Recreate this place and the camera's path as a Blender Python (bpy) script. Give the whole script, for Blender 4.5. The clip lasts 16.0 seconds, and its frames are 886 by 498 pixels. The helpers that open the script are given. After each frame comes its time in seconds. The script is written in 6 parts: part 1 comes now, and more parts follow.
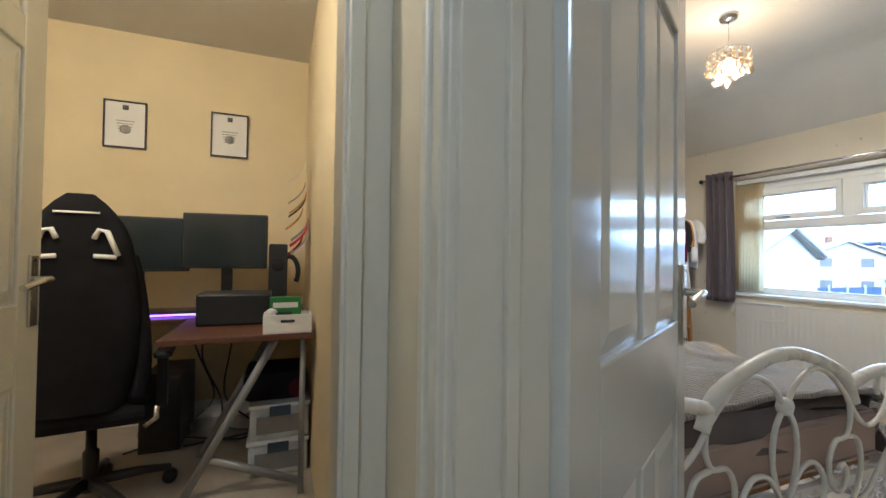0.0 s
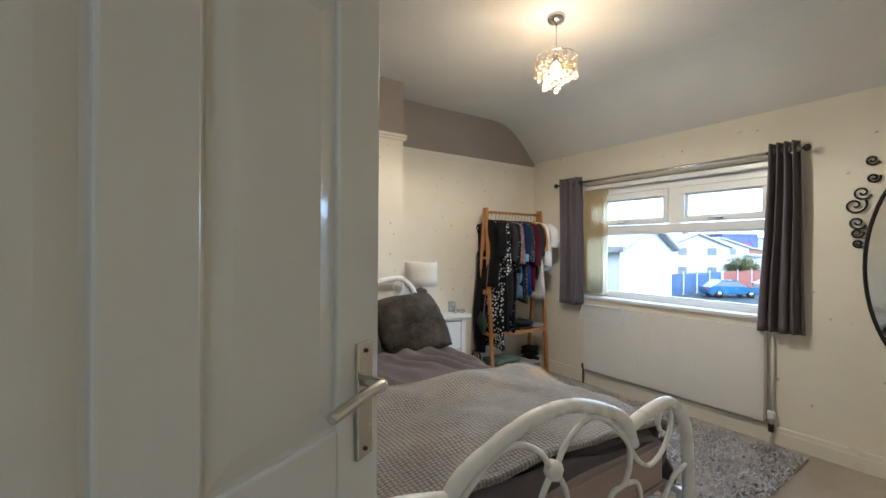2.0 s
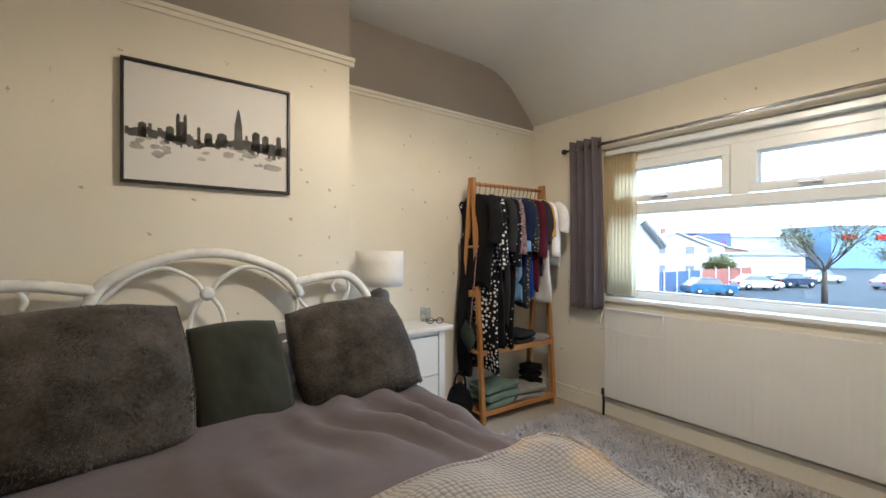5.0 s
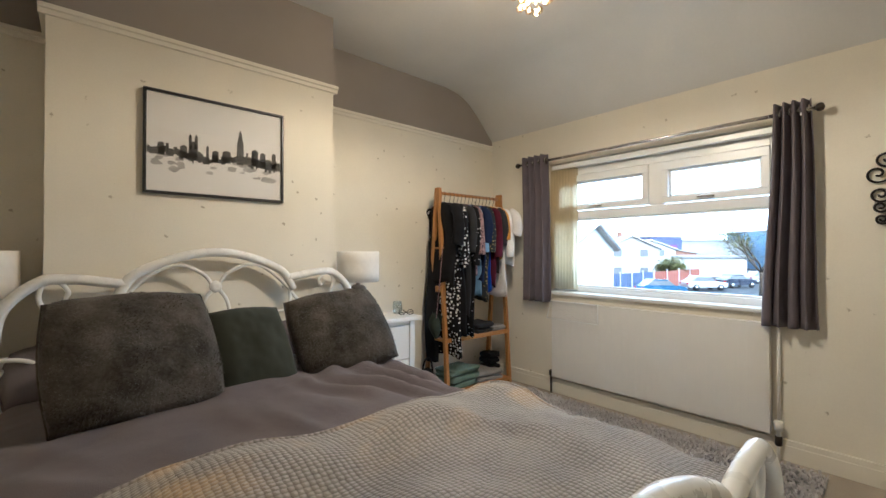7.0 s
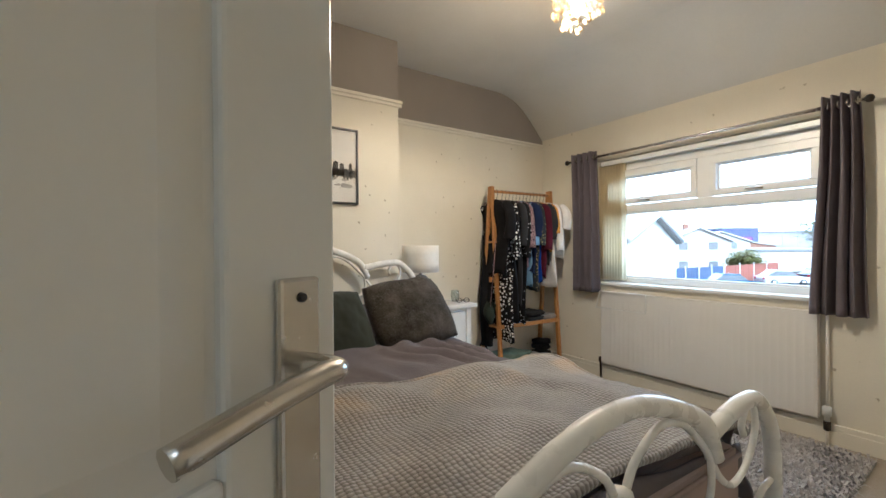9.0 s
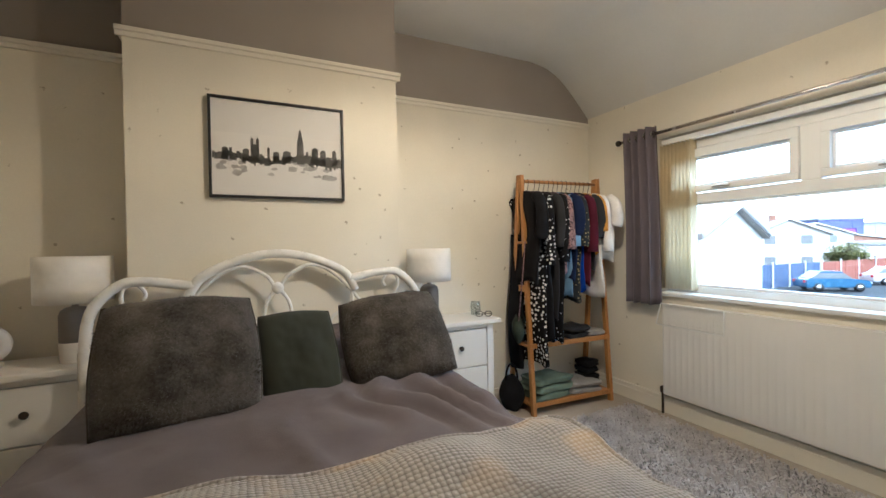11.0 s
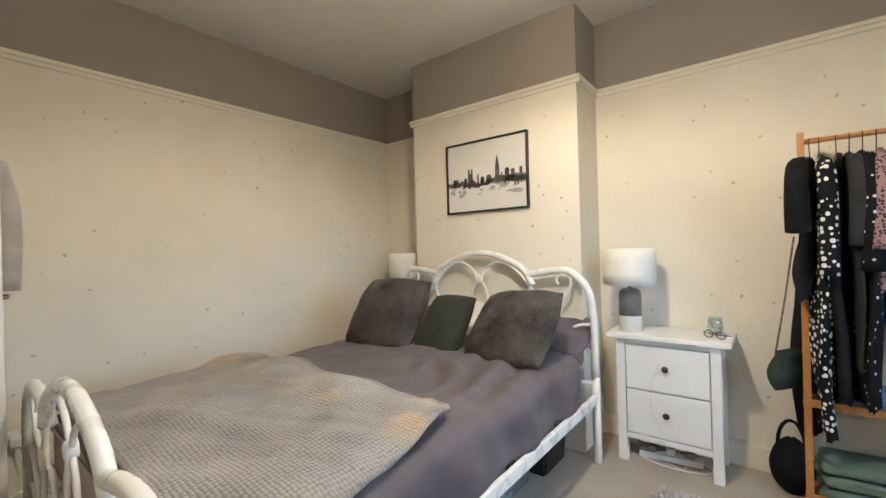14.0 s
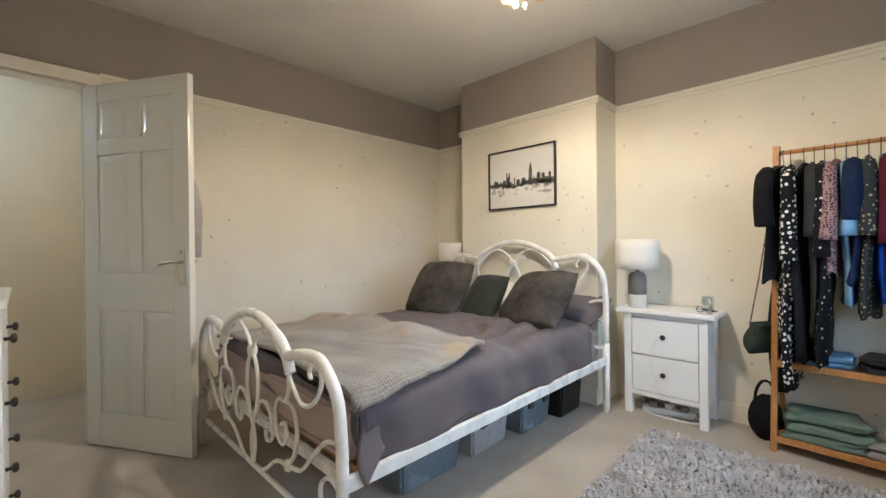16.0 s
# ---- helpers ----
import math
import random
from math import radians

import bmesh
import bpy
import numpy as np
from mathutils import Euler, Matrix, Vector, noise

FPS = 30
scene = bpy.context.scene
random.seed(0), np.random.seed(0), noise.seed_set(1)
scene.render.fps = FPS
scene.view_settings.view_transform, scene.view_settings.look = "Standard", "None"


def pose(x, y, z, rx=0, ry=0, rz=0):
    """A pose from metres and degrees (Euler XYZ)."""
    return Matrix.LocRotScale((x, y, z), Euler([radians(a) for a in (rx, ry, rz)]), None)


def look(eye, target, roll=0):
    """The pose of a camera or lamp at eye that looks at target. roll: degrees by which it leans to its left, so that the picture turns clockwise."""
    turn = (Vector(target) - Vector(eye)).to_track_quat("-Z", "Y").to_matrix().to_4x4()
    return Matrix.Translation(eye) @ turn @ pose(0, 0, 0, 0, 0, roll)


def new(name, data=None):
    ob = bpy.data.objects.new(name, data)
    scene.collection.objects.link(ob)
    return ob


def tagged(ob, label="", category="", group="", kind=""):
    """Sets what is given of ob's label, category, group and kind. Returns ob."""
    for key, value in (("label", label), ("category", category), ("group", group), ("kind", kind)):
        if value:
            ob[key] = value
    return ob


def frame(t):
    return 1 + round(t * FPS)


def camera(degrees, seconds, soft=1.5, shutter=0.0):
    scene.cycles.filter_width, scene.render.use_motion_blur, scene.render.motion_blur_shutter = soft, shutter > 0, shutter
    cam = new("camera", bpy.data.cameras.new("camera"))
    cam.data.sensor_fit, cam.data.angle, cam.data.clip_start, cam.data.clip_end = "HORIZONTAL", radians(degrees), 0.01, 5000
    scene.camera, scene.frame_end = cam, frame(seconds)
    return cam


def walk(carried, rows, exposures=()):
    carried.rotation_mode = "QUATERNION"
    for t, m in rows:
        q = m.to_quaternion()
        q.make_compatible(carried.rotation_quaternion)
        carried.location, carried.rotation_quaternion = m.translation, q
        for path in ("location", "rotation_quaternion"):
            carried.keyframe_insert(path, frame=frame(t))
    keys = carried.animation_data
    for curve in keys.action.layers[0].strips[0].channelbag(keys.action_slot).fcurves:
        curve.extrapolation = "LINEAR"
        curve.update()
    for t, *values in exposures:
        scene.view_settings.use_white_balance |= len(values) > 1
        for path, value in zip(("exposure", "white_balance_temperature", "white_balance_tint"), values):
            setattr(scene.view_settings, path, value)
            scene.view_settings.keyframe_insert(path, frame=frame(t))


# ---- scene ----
cam = camera(94.1, 16.0, soft=1.5)
METRES, EYE, TILT, LEAN, TURN = 5.9, 1.116, 0.0, 0.0, -21.3
ROWS = [
    (0.0, 0.0, 0.0, 0.0, -0.01, 1.05, -0.78),
    (0.5, 0.0256, -0.0097, 0.0063, -5.3, 0.78, -0.68),
    (1.0, 0.0373, 0.0007, 0.0117, -9.0, 0.42, -0.63),
    (1.5, 0.0596, 0.0225, 0.0202, -11.24, 0.15, -0.42),
    (2.0, 0.0928, 0.0485, 0.024, -12.55, -0.08, -0.35),
    (2.5, 0.1201, 0.0726, 0.0252, -13.16, -0.23, -0.25),
    (3.0, 0.1396, 0.1072, 0.0214, -13.4, -0.27, -0.22),
    (3.5, 0.1487, 0.1487, 0.017, -13.41, -0.32, -0.21),
    (6.0, 0.1399, 0.2332, 0.0033, -18.27, 0.31, -0.22),
    (6.5, 0.1299, 0.1959, 0.003, -19.76, 0.42, -0.19),
    (7.0, 0.1204, 0.1581, 0.0037, -20.02, 0.46, -0.03),
    (7.5, 0.1145, 0.1305, 0.006, -18.85, 0.38, 0.21),
    (8.0, 0.1082, 0.1161, 0.0038, -16.65, 0.19, 0.38),
    (8.5, 0.1026, 0.1101, 0.0019, -14.36, -0.05, 0.46),
    (9.0, 0.1031, 0.1093, 0.0018, -12.64, -0.19, 0.49),
    (11.5, 0.2093, 0.2282, 0.0113, 2.72, -0.72, 1.58),
    (12.0, 0.2526, 0.2658, 0.0134, 14.88, -0.63, 1.98),
    (12.5, 0.285, 0.2953, 0.013, 29.55, -0.17, 2.22),
    (13.0, 0.3302, 0.305, 0.0127, 43.32, -0.26, 2.21),
    (13.5, 0.3814, 0.2924, 0.0134, 53.42, -0.1, 1.94),
    (14.0, 0.4333, 0.2762, 0.0084, 59.73, 0.08, 1.61),
    (14.5, 0.4759, 0.2642, 0.0045, 63.4, 0.35, 1.07),
    (15.0, 0.503, 0.245, 0.0011, 65.03, 0.19, 0.82),
    (15.5, 0.5172, 0.2324, -0.0021, 65.69, -0.04, 0.67),
    (16.0, 0.5257, 0.2279, -0.0023, 65.95, -0.23, 0.56),
]
walk(cam, [(t, pose(0, 0, EYE, TILT, LEAN, TURN) @ pose(METRES * x, METRES * y, METRES * z, 90 + pitch, roll, yaw)) for t, x, y, z, yaw, pitch, roll in ROWS],
     [(0.0, 1.0, 4800, 9), (1.0, 1.06, 4850, 9), (1.5, 0.90, 4850, 9), (3.5, 1.10, 5050, 9), (9.0, 1.05, 5100, 9), (11.5, 1.15, 5150, 9), (12.0, 1.30, 5250, 9), (12.5, 1.48, 5250, 9), (14.0, 1.44, 5150, 9), (16.0, 1.44, 5100, 9)])

# ---- world, sun and lamps ----
world = bpy.data.worlds.new("sky")
scene.world = world
world.use_nodes = True
wn = world.node_tree.nodes
sky = wn.new("ShaderNodeTexSky")
sky.sky_type, sky.sun_disc = "NISHITA", False
sky.sun_elevation, sky.sun_rotation = radians(42), radians(215)
sky.air_density, sky.dust_density, sky.ozone_density = 1.0, 3.0, 0.8
wn["Background"].inputs[1].default_value = 0.15
world.node_tree.links.new(sky.outputs[0], wn["Background"].inputs[0])


def lamp(name, kind, m, energy, colour, **settings):
    data = bpy.data.lights.new(name, kind)
    data.energy, data.color = energy, colour
    if "radius" in settings:
        data.shadow_soft_size = settings["radius"]
    if "cone" in settings:
        data.spot_size, data.spot_blend = radians(settings["cone"][0]), settings["cone"][1]
    if "angle" in settings:
        data.angle = radians(settings["angle"])
    if "size" in settings:
        data.shape, data.size, data.size_y = "RECTANGLE", settings["size"][0], settings["size"][1]
    ob = new(name, data)
    ob.matrix_world = m
    return ob


PEND = (2.40, 1.62)
lamp("sun", "SUN", look((-4.2, -6.0, 6.6), (0, 0, 0)), 1.5, (1.0, 0.98, 0.95), angle=25)
lamp("pendant_light", "SPOT", pose(PEND[0], PEND[1], 2.20), 29, (1.0, 0.81, 0.56), radius=0.05, cone=(174, 0.30))
lamp("pendant_glow", "POINT", pose(PEND[0], PEND[1], 2.13), 10.5, (1.0, 0.76, 0.48), radius=0.06)
# unseen lamp with no fitting, added to brighten the office
lamp("office_fill_light", "POINT", pose(-0.95, 1.25, 2.35), 24, (1.0, 0.76, 0.46), radius=0.10)
# unseen lamp, added in place of daylight from a landing window
lamp("hall_fill_light", "POINT", pose(-0.5, -0.7, 2.1), 5.8, (0.97, 1.0, 0.96), radius=0.10)


# ---- materials ----
def mat(name, colour, rough=0.6, var=0.10, scale=12.0, bump=0.1, fine=180.0, metal=0.0, second=None, sheen=0.0, spec=0.5, coat=0.0, dist=0.002):
    m = bpy.data.materials.new(name)
    m.use_nodes = True
    n, l = m.node_tree.nodes, m.node_tree.links
    b = n["Principled BSDF"]
    tc = n.new("ShaderNodeTexCoord")
    big = n.new("ShaderNodeTexNoise")
    big.inputs["Scale"].default_value, big.inputs["Detail"].default_value = scale, 6
    small = n.new("ShaderNodeTexNoise")
    small.inputs["Scale"].default_value, small.inputs["Detail"].default_value = fine, 3
    l.new(tc.outputs["Object"], big.inputs["Vector"])
    l.new(tc.outputs["Object"], small.inputs["Vector"])
    add = n.new("ShaderNodeMath")
    add.operation = "MULTIPLY_ADD"
    l.new(small.outputs["Fac"], add.inputs[0])
    add.inputs[1].default_value = 0.35
    l.new(big.outputs["Fac"], add.inputs[2])
    ramp = n.new("ShaderNodeValToRGB")
    ramp.color_ramp.elements[0].position, ramp.color_ramp.elements[1].position = 0.45, 0.9
    c2 = second or tuple(min(1, c * (1 + var)) for c in colour)
    c1 = colour if second else tuple(c * (1 - var) for c in colour)
    ramp.color_ramp.elements[0].color, ramp.color_ramp.elements[1].color = (*c1, 1), (*c2, 1)
    l.new(add.outputs[0], ramp.inputs[0])
    l.new(ramp.outputs[0], b.inputs["Base Color"])
    b.inputs["Metallic"].default_value = metal
    b.inputs["Specular IOR Level"].default_value = spec
    b.inputs["Coat Weight"].default_value = coat
    b.inputs["Sheen Weight"].default_value = sheen
    rr = n.new("ShaderNodeMapRange")
    rr.inputs["To Min"].default_value, rr.inputs["To Max"].default_value = max(0.02, rough - 0.08), min(1, rough + 0.08)
    l.new(big.outputs["Fac"], rr.inputs["Value"])
    l.new(rr.outputs[0], b.inputs["Roughness"])
    if bump:
        bp = n.new("ShaderNodeBump")
        bp.inputs["Strength"].default_value, bp.inputs["Distance"].default_value = bump, dist
        l.new(add.outputs[0], bp.inputs["Height"])
        l.new(bp.outputs[0], b.inputs["Normal"])
    return m


def wallpaper(name, colour, spot, sc=7.0, size=0.11):
    """Cream paper with small printed sprigs."""
    m = mat(name, colour, 0.75, 0.05, 2.5, 0.15, 120)
    n, l = m.node_tree.nodes, m.node_tree.links
    b = n["Principled BSDF"]
    base = b.inputs["Base Color"].links[0].from_socket
    tc = n.new("ShaderNodeTexCoord")
    v = n.new("ShaderNodeTexVoronoi")
    v.inputs["Scale"].default_value, v.inputs["Randomness"].default_value = sc, 0.75
    l.new(tc.outputs["Object"], v.inputs["Vector"])
    nz = n.new("ShaderNodeTexNoise")
    nz.inputs["Scale"].default_value = 60
    l.new(tc.outputs["Object"], nz.inputs["Vector"])
    thr = n.new("ShaderNodeMath")
    thr.operation = "MULTIPLY_ADD"
    thr.inputs[1].default_value, thr.inputs[2].default_value = 0.34, -0.095
    l.new(nz.outputs["Fac"], thr.inputs[0])
    lt = n.new("ShaderNodeMath")
    lt.operation = "SUBTRACT"
    l.new(thr.outputs[0], lt.inputs[0])
    l.new(v.outputs["Distance"], lt.inputs[1])
    sm = n.new("ShaderNodeMapRange")
    sm.inputs["From Min"].default_value, sm.inputs["From Max"].default_value = 0.0, 0.05
    sm.inputs["To Max"].default_value = 0.8
    l.new(lt.outputs[0], sm.inputs["Value"])
    mix = n.new("ShaderNodeMix")
    mix.data_type = "RGBA"
    l.new(sm.outputs[0], mix.inputs["Factor"])
    l.new(base, mix.inputs["A"])
    mix.inputs["B"].default_value = (*spot, 1)
    l.new(mix.outputs["Result"], b.inputs["Base Color"])
    return m


def wood(name, c1, c2, rough=0.45, scale=14, axis=2):
    m = mat(name, c1, rough, 0.1, 6, 0.05, 200)
    n, l = m.node_tree.nodes, m.node_tree.links
    b = n["Principled BSDF"]
    tc, mp = n.new("ShaderNodeTexCoord"), n.new("ShaderNodeMapping")
    s = [scale * 4] * 3
    s[axis] = scale * 0.25
    mp.inputs["Scale"].default_value = s
    nz, rp = n.new("ShaderNodeTexNoise"), n.new("ShaderNodeValToRGB")
    nz.inputs["Detail"].default_value, nz.inputs["Distortion"].default_value = 5, 0.8
    rp.color_ramp.elements[0].position, rp.color_ramp.elements[1].position = 0.35, 0.68
    rp.color_ramp.elements[0].color, rp.color_ramp.elements[1].color = (*c1, 1), (*c2, 1)
    l.new(tc.outputs["Object"], mp.inputs[0])
    l.new(mp.outputs[0], nz.inputs["Vector"])
    l.new(nz.outputs["Fac"], rp.inputs[0])
    l.new(rp.outputs[0], b.inputs["Base Color"])
    return m


def dotted(name, base, dot, scale=40, size=0.3):
    """Printed cloth with small dots or blotches."""
    m = mat(name, base, 0.85, 0.1, 20, 0.1, 300, spec=0.12)
    n, l = m.node_tree.nodes, m.node_tree.links
    b = n["Principled BSDF"]
    tc, v, rp = n.new("ShaderNodeTexCoord"), n.new("ShaderNodeTexVoronoi"), n.new("ShaderNodeValToRGB")
    v.inputs["Scale"].default_value, v.inputs["Randomness"].default_value = scale, 0.6
    l.new(tc.outputs["Object"], v.inputs["Vector"])
    rp.color_ramp.interpolation = "CONSTANT"
    rp.color_ramp.elements[0].color, rp.color_ramp.elements[1].color = (*dot, 1), (*base, 1)
    rp.color_ramp.elements[1].position = size
    l.new(v.outputs["Distance"], rp.inputs[0])
    l.new(rp.outputs[0], b.inputs["Base Color"])
    return m


def emitter(name, colour, strength):
    m = mat(name, colour, 0.4, 0.02, 10, 0)
    b = m.node_tree.nodes["Principled BSDF"]
    b.inputs["Emission Color"].default_value, b.inputs["Emission Strength"].default_value = (*colour, 1), strength
    return m


def clear(name, tint, gloss, rough=0.02):
    """Clear glass: mostly let through, with a glossy film."""
    m = bpy.data.materials.new(name)
    m.use_nodes = True
    n, l = m.node_tree.nodes, m.node_tree.links
    out = n["Material Output"]
    t, g, mx = n.new("ShaderNodeBsdfTransparent"), n.new("ShaderNodeBsdfGlossy"), n.new("ShaderNodeMixShader")
    t.inputs[0].default_value = (*tint, 1)
    g.inputs["Roughness"].default_value = rough
    mx.inputs[0].default_value = gloss
    l.new(t.outputs[0], mx.inputs[1])
    l.new(g.outputs[0], mx.inputs[2])
    l.new(mx.outputs[0], out.inputs["Surface"])
    return m


def knit(name, c1, c2):
    """Chunky waffle knit in rows."""
    m = mat(name, c1, 0.95, 0.15, 5, 0.3, 250, second=c2, sheen=0.3)
    n, l = m.node_tree.nodes, m.node_tree.links
    b = n["Principled BSDF"]
    tc, mp = n.new("ShaderNodeTexCoord"), n.new("ShaderNodeMapping")
    mp.inputs["Scale"].default_value = (72, 88, 0.01)
    v, bp = n.new("ShaderNodeTexVoronoi"), n.new("ShaderNodeBump")
    v.inputs["Scale"].default_value, v.inputs["Randomness"].default_value = 1.0, 0.25
    l.new(tc.outputs["Object"], mp.inputs[0])
    l.new(mp.outputs[0], v.inputs["Vector"])
    bp.invert = True
    bp.inputs["Strength"].default_value, bp.inputs["Distance"].default_value = 1.0, 0.007
    l.new(v.outputs["Distance"], bp.inputs["Height"])
    l.new(bp.outputs[0], b.inputs["Normal"])
    base = b.inputs["Base Color"].links[0].from_socket
    # hollows between the knit cells darkened, shade put into the colour
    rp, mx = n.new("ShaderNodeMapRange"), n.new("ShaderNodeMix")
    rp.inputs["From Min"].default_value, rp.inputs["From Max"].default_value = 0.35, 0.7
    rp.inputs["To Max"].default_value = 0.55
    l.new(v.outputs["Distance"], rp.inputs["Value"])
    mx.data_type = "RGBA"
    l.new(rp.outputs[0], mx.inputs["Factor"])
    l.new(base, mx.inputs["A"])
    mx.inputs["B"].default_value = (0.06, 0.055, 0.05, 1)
    # warm pendant light near the folded edge, painted in as brownish blotches
    sp, edge, glow_noise, both, warm_glow = n.new("ShaderNodeSeparateXYZ"), n.new("ShaderNodeMapRange"), n.new("ShaderNodeTexNoise"), n.new("ShaderNodeMath"), n.new("ShaderNodeMix")
    l.new(tc.outputs["Object"], sp.inputs[0])
    l.new(sp.outputs["Y"], edge.inputs["Value"])
    edge.inputs["From Min"].default_value, edge.inputs["From Max"].default_value = 1.36, 1.52
    glow_noise.inputs["Scale"].default_value, glow_noise.inputs["Detail"].default_value = 4.2, 3
    l.new(tc.outputs["Object"], glow_noise.inputs["Vector"])
    step = n.new("ShaderNodeMapRange")
    step.inputs["From Min"].default_value, step.inputs["From Max"].default_value, step.inputs["To Max"].default_value = 0.50, 0.62, 0.75
    l.new(glow_noise.outputs["Fac"], step.inputs["Value"])
    both.operation = "MULTIPLY"
    l.new(step.outputs[0], both.inputs[0])
    l.new(edge.outputs[0], both.inputs[1])
    warm_glow.data_type = "RGBA"
    l.new(both.outputs[0], warm_glow.inputs["Factor"])
    l.new(mx.outputs["Result"], warm_glow.inputs["A"])
    warm_glow.inputs["B"].default_value = (0.50, 0.36, 0.21, 1)
    l.new(warm_glow.outputs["Result"], b.inputs["Base Color"])
    return m


WALL = wallpaper("cream_wallpaper", (0.77, 0.725, 0.615), (0.38, 0.33, 0.24), 8.5)
FRIEZE = mat("taupe_paint", (0.30, 0.265, 0.235), 0.7, 0.05, 3, 0.1)
CEIL = mat("ceiling_paint", (0.66, 0.65, 0.62), 0.85, 0.04, 3, 0.25, 60)
TRIM = mat("cream_gloss_paint", (0.78, 0.74, 0.64), 0.30, 0.03, 4, 0.05, 90)
DOORP = mat("white_gloss_paint", (0.74, 0.74, 0.70), 0.16, 0.02, 5, 0.06, 70, coat=0.3)
HALLW = mat("hall_cream_paint", (0.74, 0.66, 0.50), 0.8, 0.04, 3, 0.1)
OFFICEW = mat("office_yellow_paint", (0.76, 0.64, 0.40), 0.8, 0.04, 3, 0.1)
CARPET = mat("beige_carpet", (0.355, 0.305, 0.245), 0.97, 0.12, 3, 0.8, 400, second=(0.47, 0.42, 0.345), sheen=0.1, dist=0.006)
WHITE = mat("white_lacquer", (0.80, 0.79, 0.76), 0.35, 0.02, 5, 0.03)
METALW = mat("white_enamel_tube", (0.80, 0.79, 0.75), 0.28, 0.04, 14, 0.04, 90)
UPVC = mat("white_upvc", (0.80, 0.81, 0.80), 0.3, 0.02, 5, 0.02)
RADW = mat("white_radiator_enamel", (0.78, 0.76, 0.72), 0.35, 0.02, 6, 0.03)
DUVET = mat("mauve_grey_cotton", (0.116, 0.095, 0.101), 0.85, 0.14, 7, 0.7, 350, sheen=0.12, dist=0.012)
SHEET = mat("pinkish_beige_cover", (0.42, 0.33, 0.29), 0.9, 0.06, 5, 0.2, 300)
FUR = mat("dark_grey_plush", (0.020, 0.0175, 0.014), 0.95, 0.5, 7, 0.35, 90, second=(0.125, 0.110, 0.095), sheen=0.15, spec=0.2, dist=0.012)
VELVET = mat("dark_green_grey_velvet", (0.030, 0.033, 0.024), 0.9, 0.2, 6, 0.3, 300, sheen=0.12, spec=0.2)
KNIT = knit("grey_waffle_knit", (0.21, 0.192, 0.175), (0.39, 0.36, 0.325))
BLACK = mat("black_cloth", (0.012, 0.012, 0.014), 0.9, 0.3, 12, 0.3, 300, spec=0.12)
BLACKP = mat("black_plastic", (0.012, 0.012, 0.013), 0.4, 0.2, 12, 0.05)
BRONZE = mat("dark_bronze_knob", (0.05, 0.042, 0.036), 0.35, 0.1, 20, 0.05, metal=0.7)
BAMBOO = wood("honey_bamboo", (0.36, 0.16, 0.045), (0.50, 0.25, 0.08), 0.4)
CURT = mat("grey_curtain_cloth", (0.125, 0.105, 0.122), 0.85, 0.12, 10, 0.3, 400, sheen=0.1)
CHROME = mat("brushed_chrome", (0.62, 0.60, 0.56), 0.25, 0.05, 40, 0.03, metal=1.0)
GLASS = clear("window_glass", (0.96, 0.98, 0.98), 0.05)
SHADE = mat("white_linen_shade", (0.80, 0.77, 0.71), 0.85, 0.04, 30, 0.2, 300)
CERAMIC = mat("grey_ceramic", (0.20, 0.185, 0.175), 0.6, 0.08, 18, 0.2)
STONE = mat("white_stoneware", (0.70, 0.68, 0.64), 0.55, 0.05, 18, 0.1)


# ---- mesh tools ----
def bx(bm, x0, x1, y0, y1, z0, z1, bev=0.0):
    m = Matrix.Translation(((x0 + x1) / 2, (y0 + y1) / 2, (z0 + z1) / 2)) @ Matrix.Diagonal((x1 - x0, y1 - y0, z1 - z0, 1))
    r = bmesh.ops.create_cube(bm, size=1.0, matrix=m)
    if bev:
        es = {e for v in r["verts"] for e in v.link_edges}
        bmesh.ops.bevel(bm, geom=list(es), offset=bev, segments=2, affect="EDGES", profile=0.5)
    return bm


def box(x0, x1, y0, y1, z0, z1, bev=0.0):
    return bx(bmesh.new(), x0, x1, y0, y1, z0, z1, bev)


def tube(bm, pts, r, seg=8, closed=False, taper=None):
    pts = [Vector(p) for p in pts]
    n, rings, up = len(pts), [], None
    for i, p in enumerate(pts):
        a = pts[(i - 1) % n] if closed or i else p
        b = pts[(i + 1) % n] if closed or i < n - 1 else p
        t = (b - a).normalized()
        if up is None:
            up = t.orthogonal().normalized()
        up = (up - t * up.dot(t)).normalized()
        side = t.cross(up)
        rr = r * (taper[0] + (taper[1] - taper[0]) * i / (n - 1)) if taper else r
        rings.append([bm.verts.new(p + (up * math.cos(k) + side * math.sin(k)) * rr) for k in (2 * math.pi * j / seg for j in range(seg))])
    for i in range(n if closed else n - 1):
        q, w = rings[i], rings[(i + 1) % n]
        for j in range(seg):
            bm.faces.new((q[j], q[(j + 1) % seg], w[(j + 1) % seg], w[j])).smooth = True
    if not closed:
        bm.faces.new(rings[0][::-1])
        bm.faces.new(rings[-1])
    return bm


def lathe(bm, prof, seg=24, at=(0, 0, 0), m=None):
    rings = []
    for r, z in prof:
        ring = []
        for j in range(seg):
            v = Vector((r * math.cos(2 * math.pi * j / seg), r * math.sin(2 * math.pi * j / seg), z))
            ring.append(bm.verts.new((m @ v if m else v) + Vector(at)))
        rings.append(ring)
    for q, w in zip(rings, rings[1:]):
        for j in range(seg):
            bm.faces.new((q[j], q[(j + 1) % seg], w[(j + 1) % seg], w[j])).smooth = True
    bm.faces.new(rings[0][::-1])
    bm.faces.new(rings[-1])
    return bm


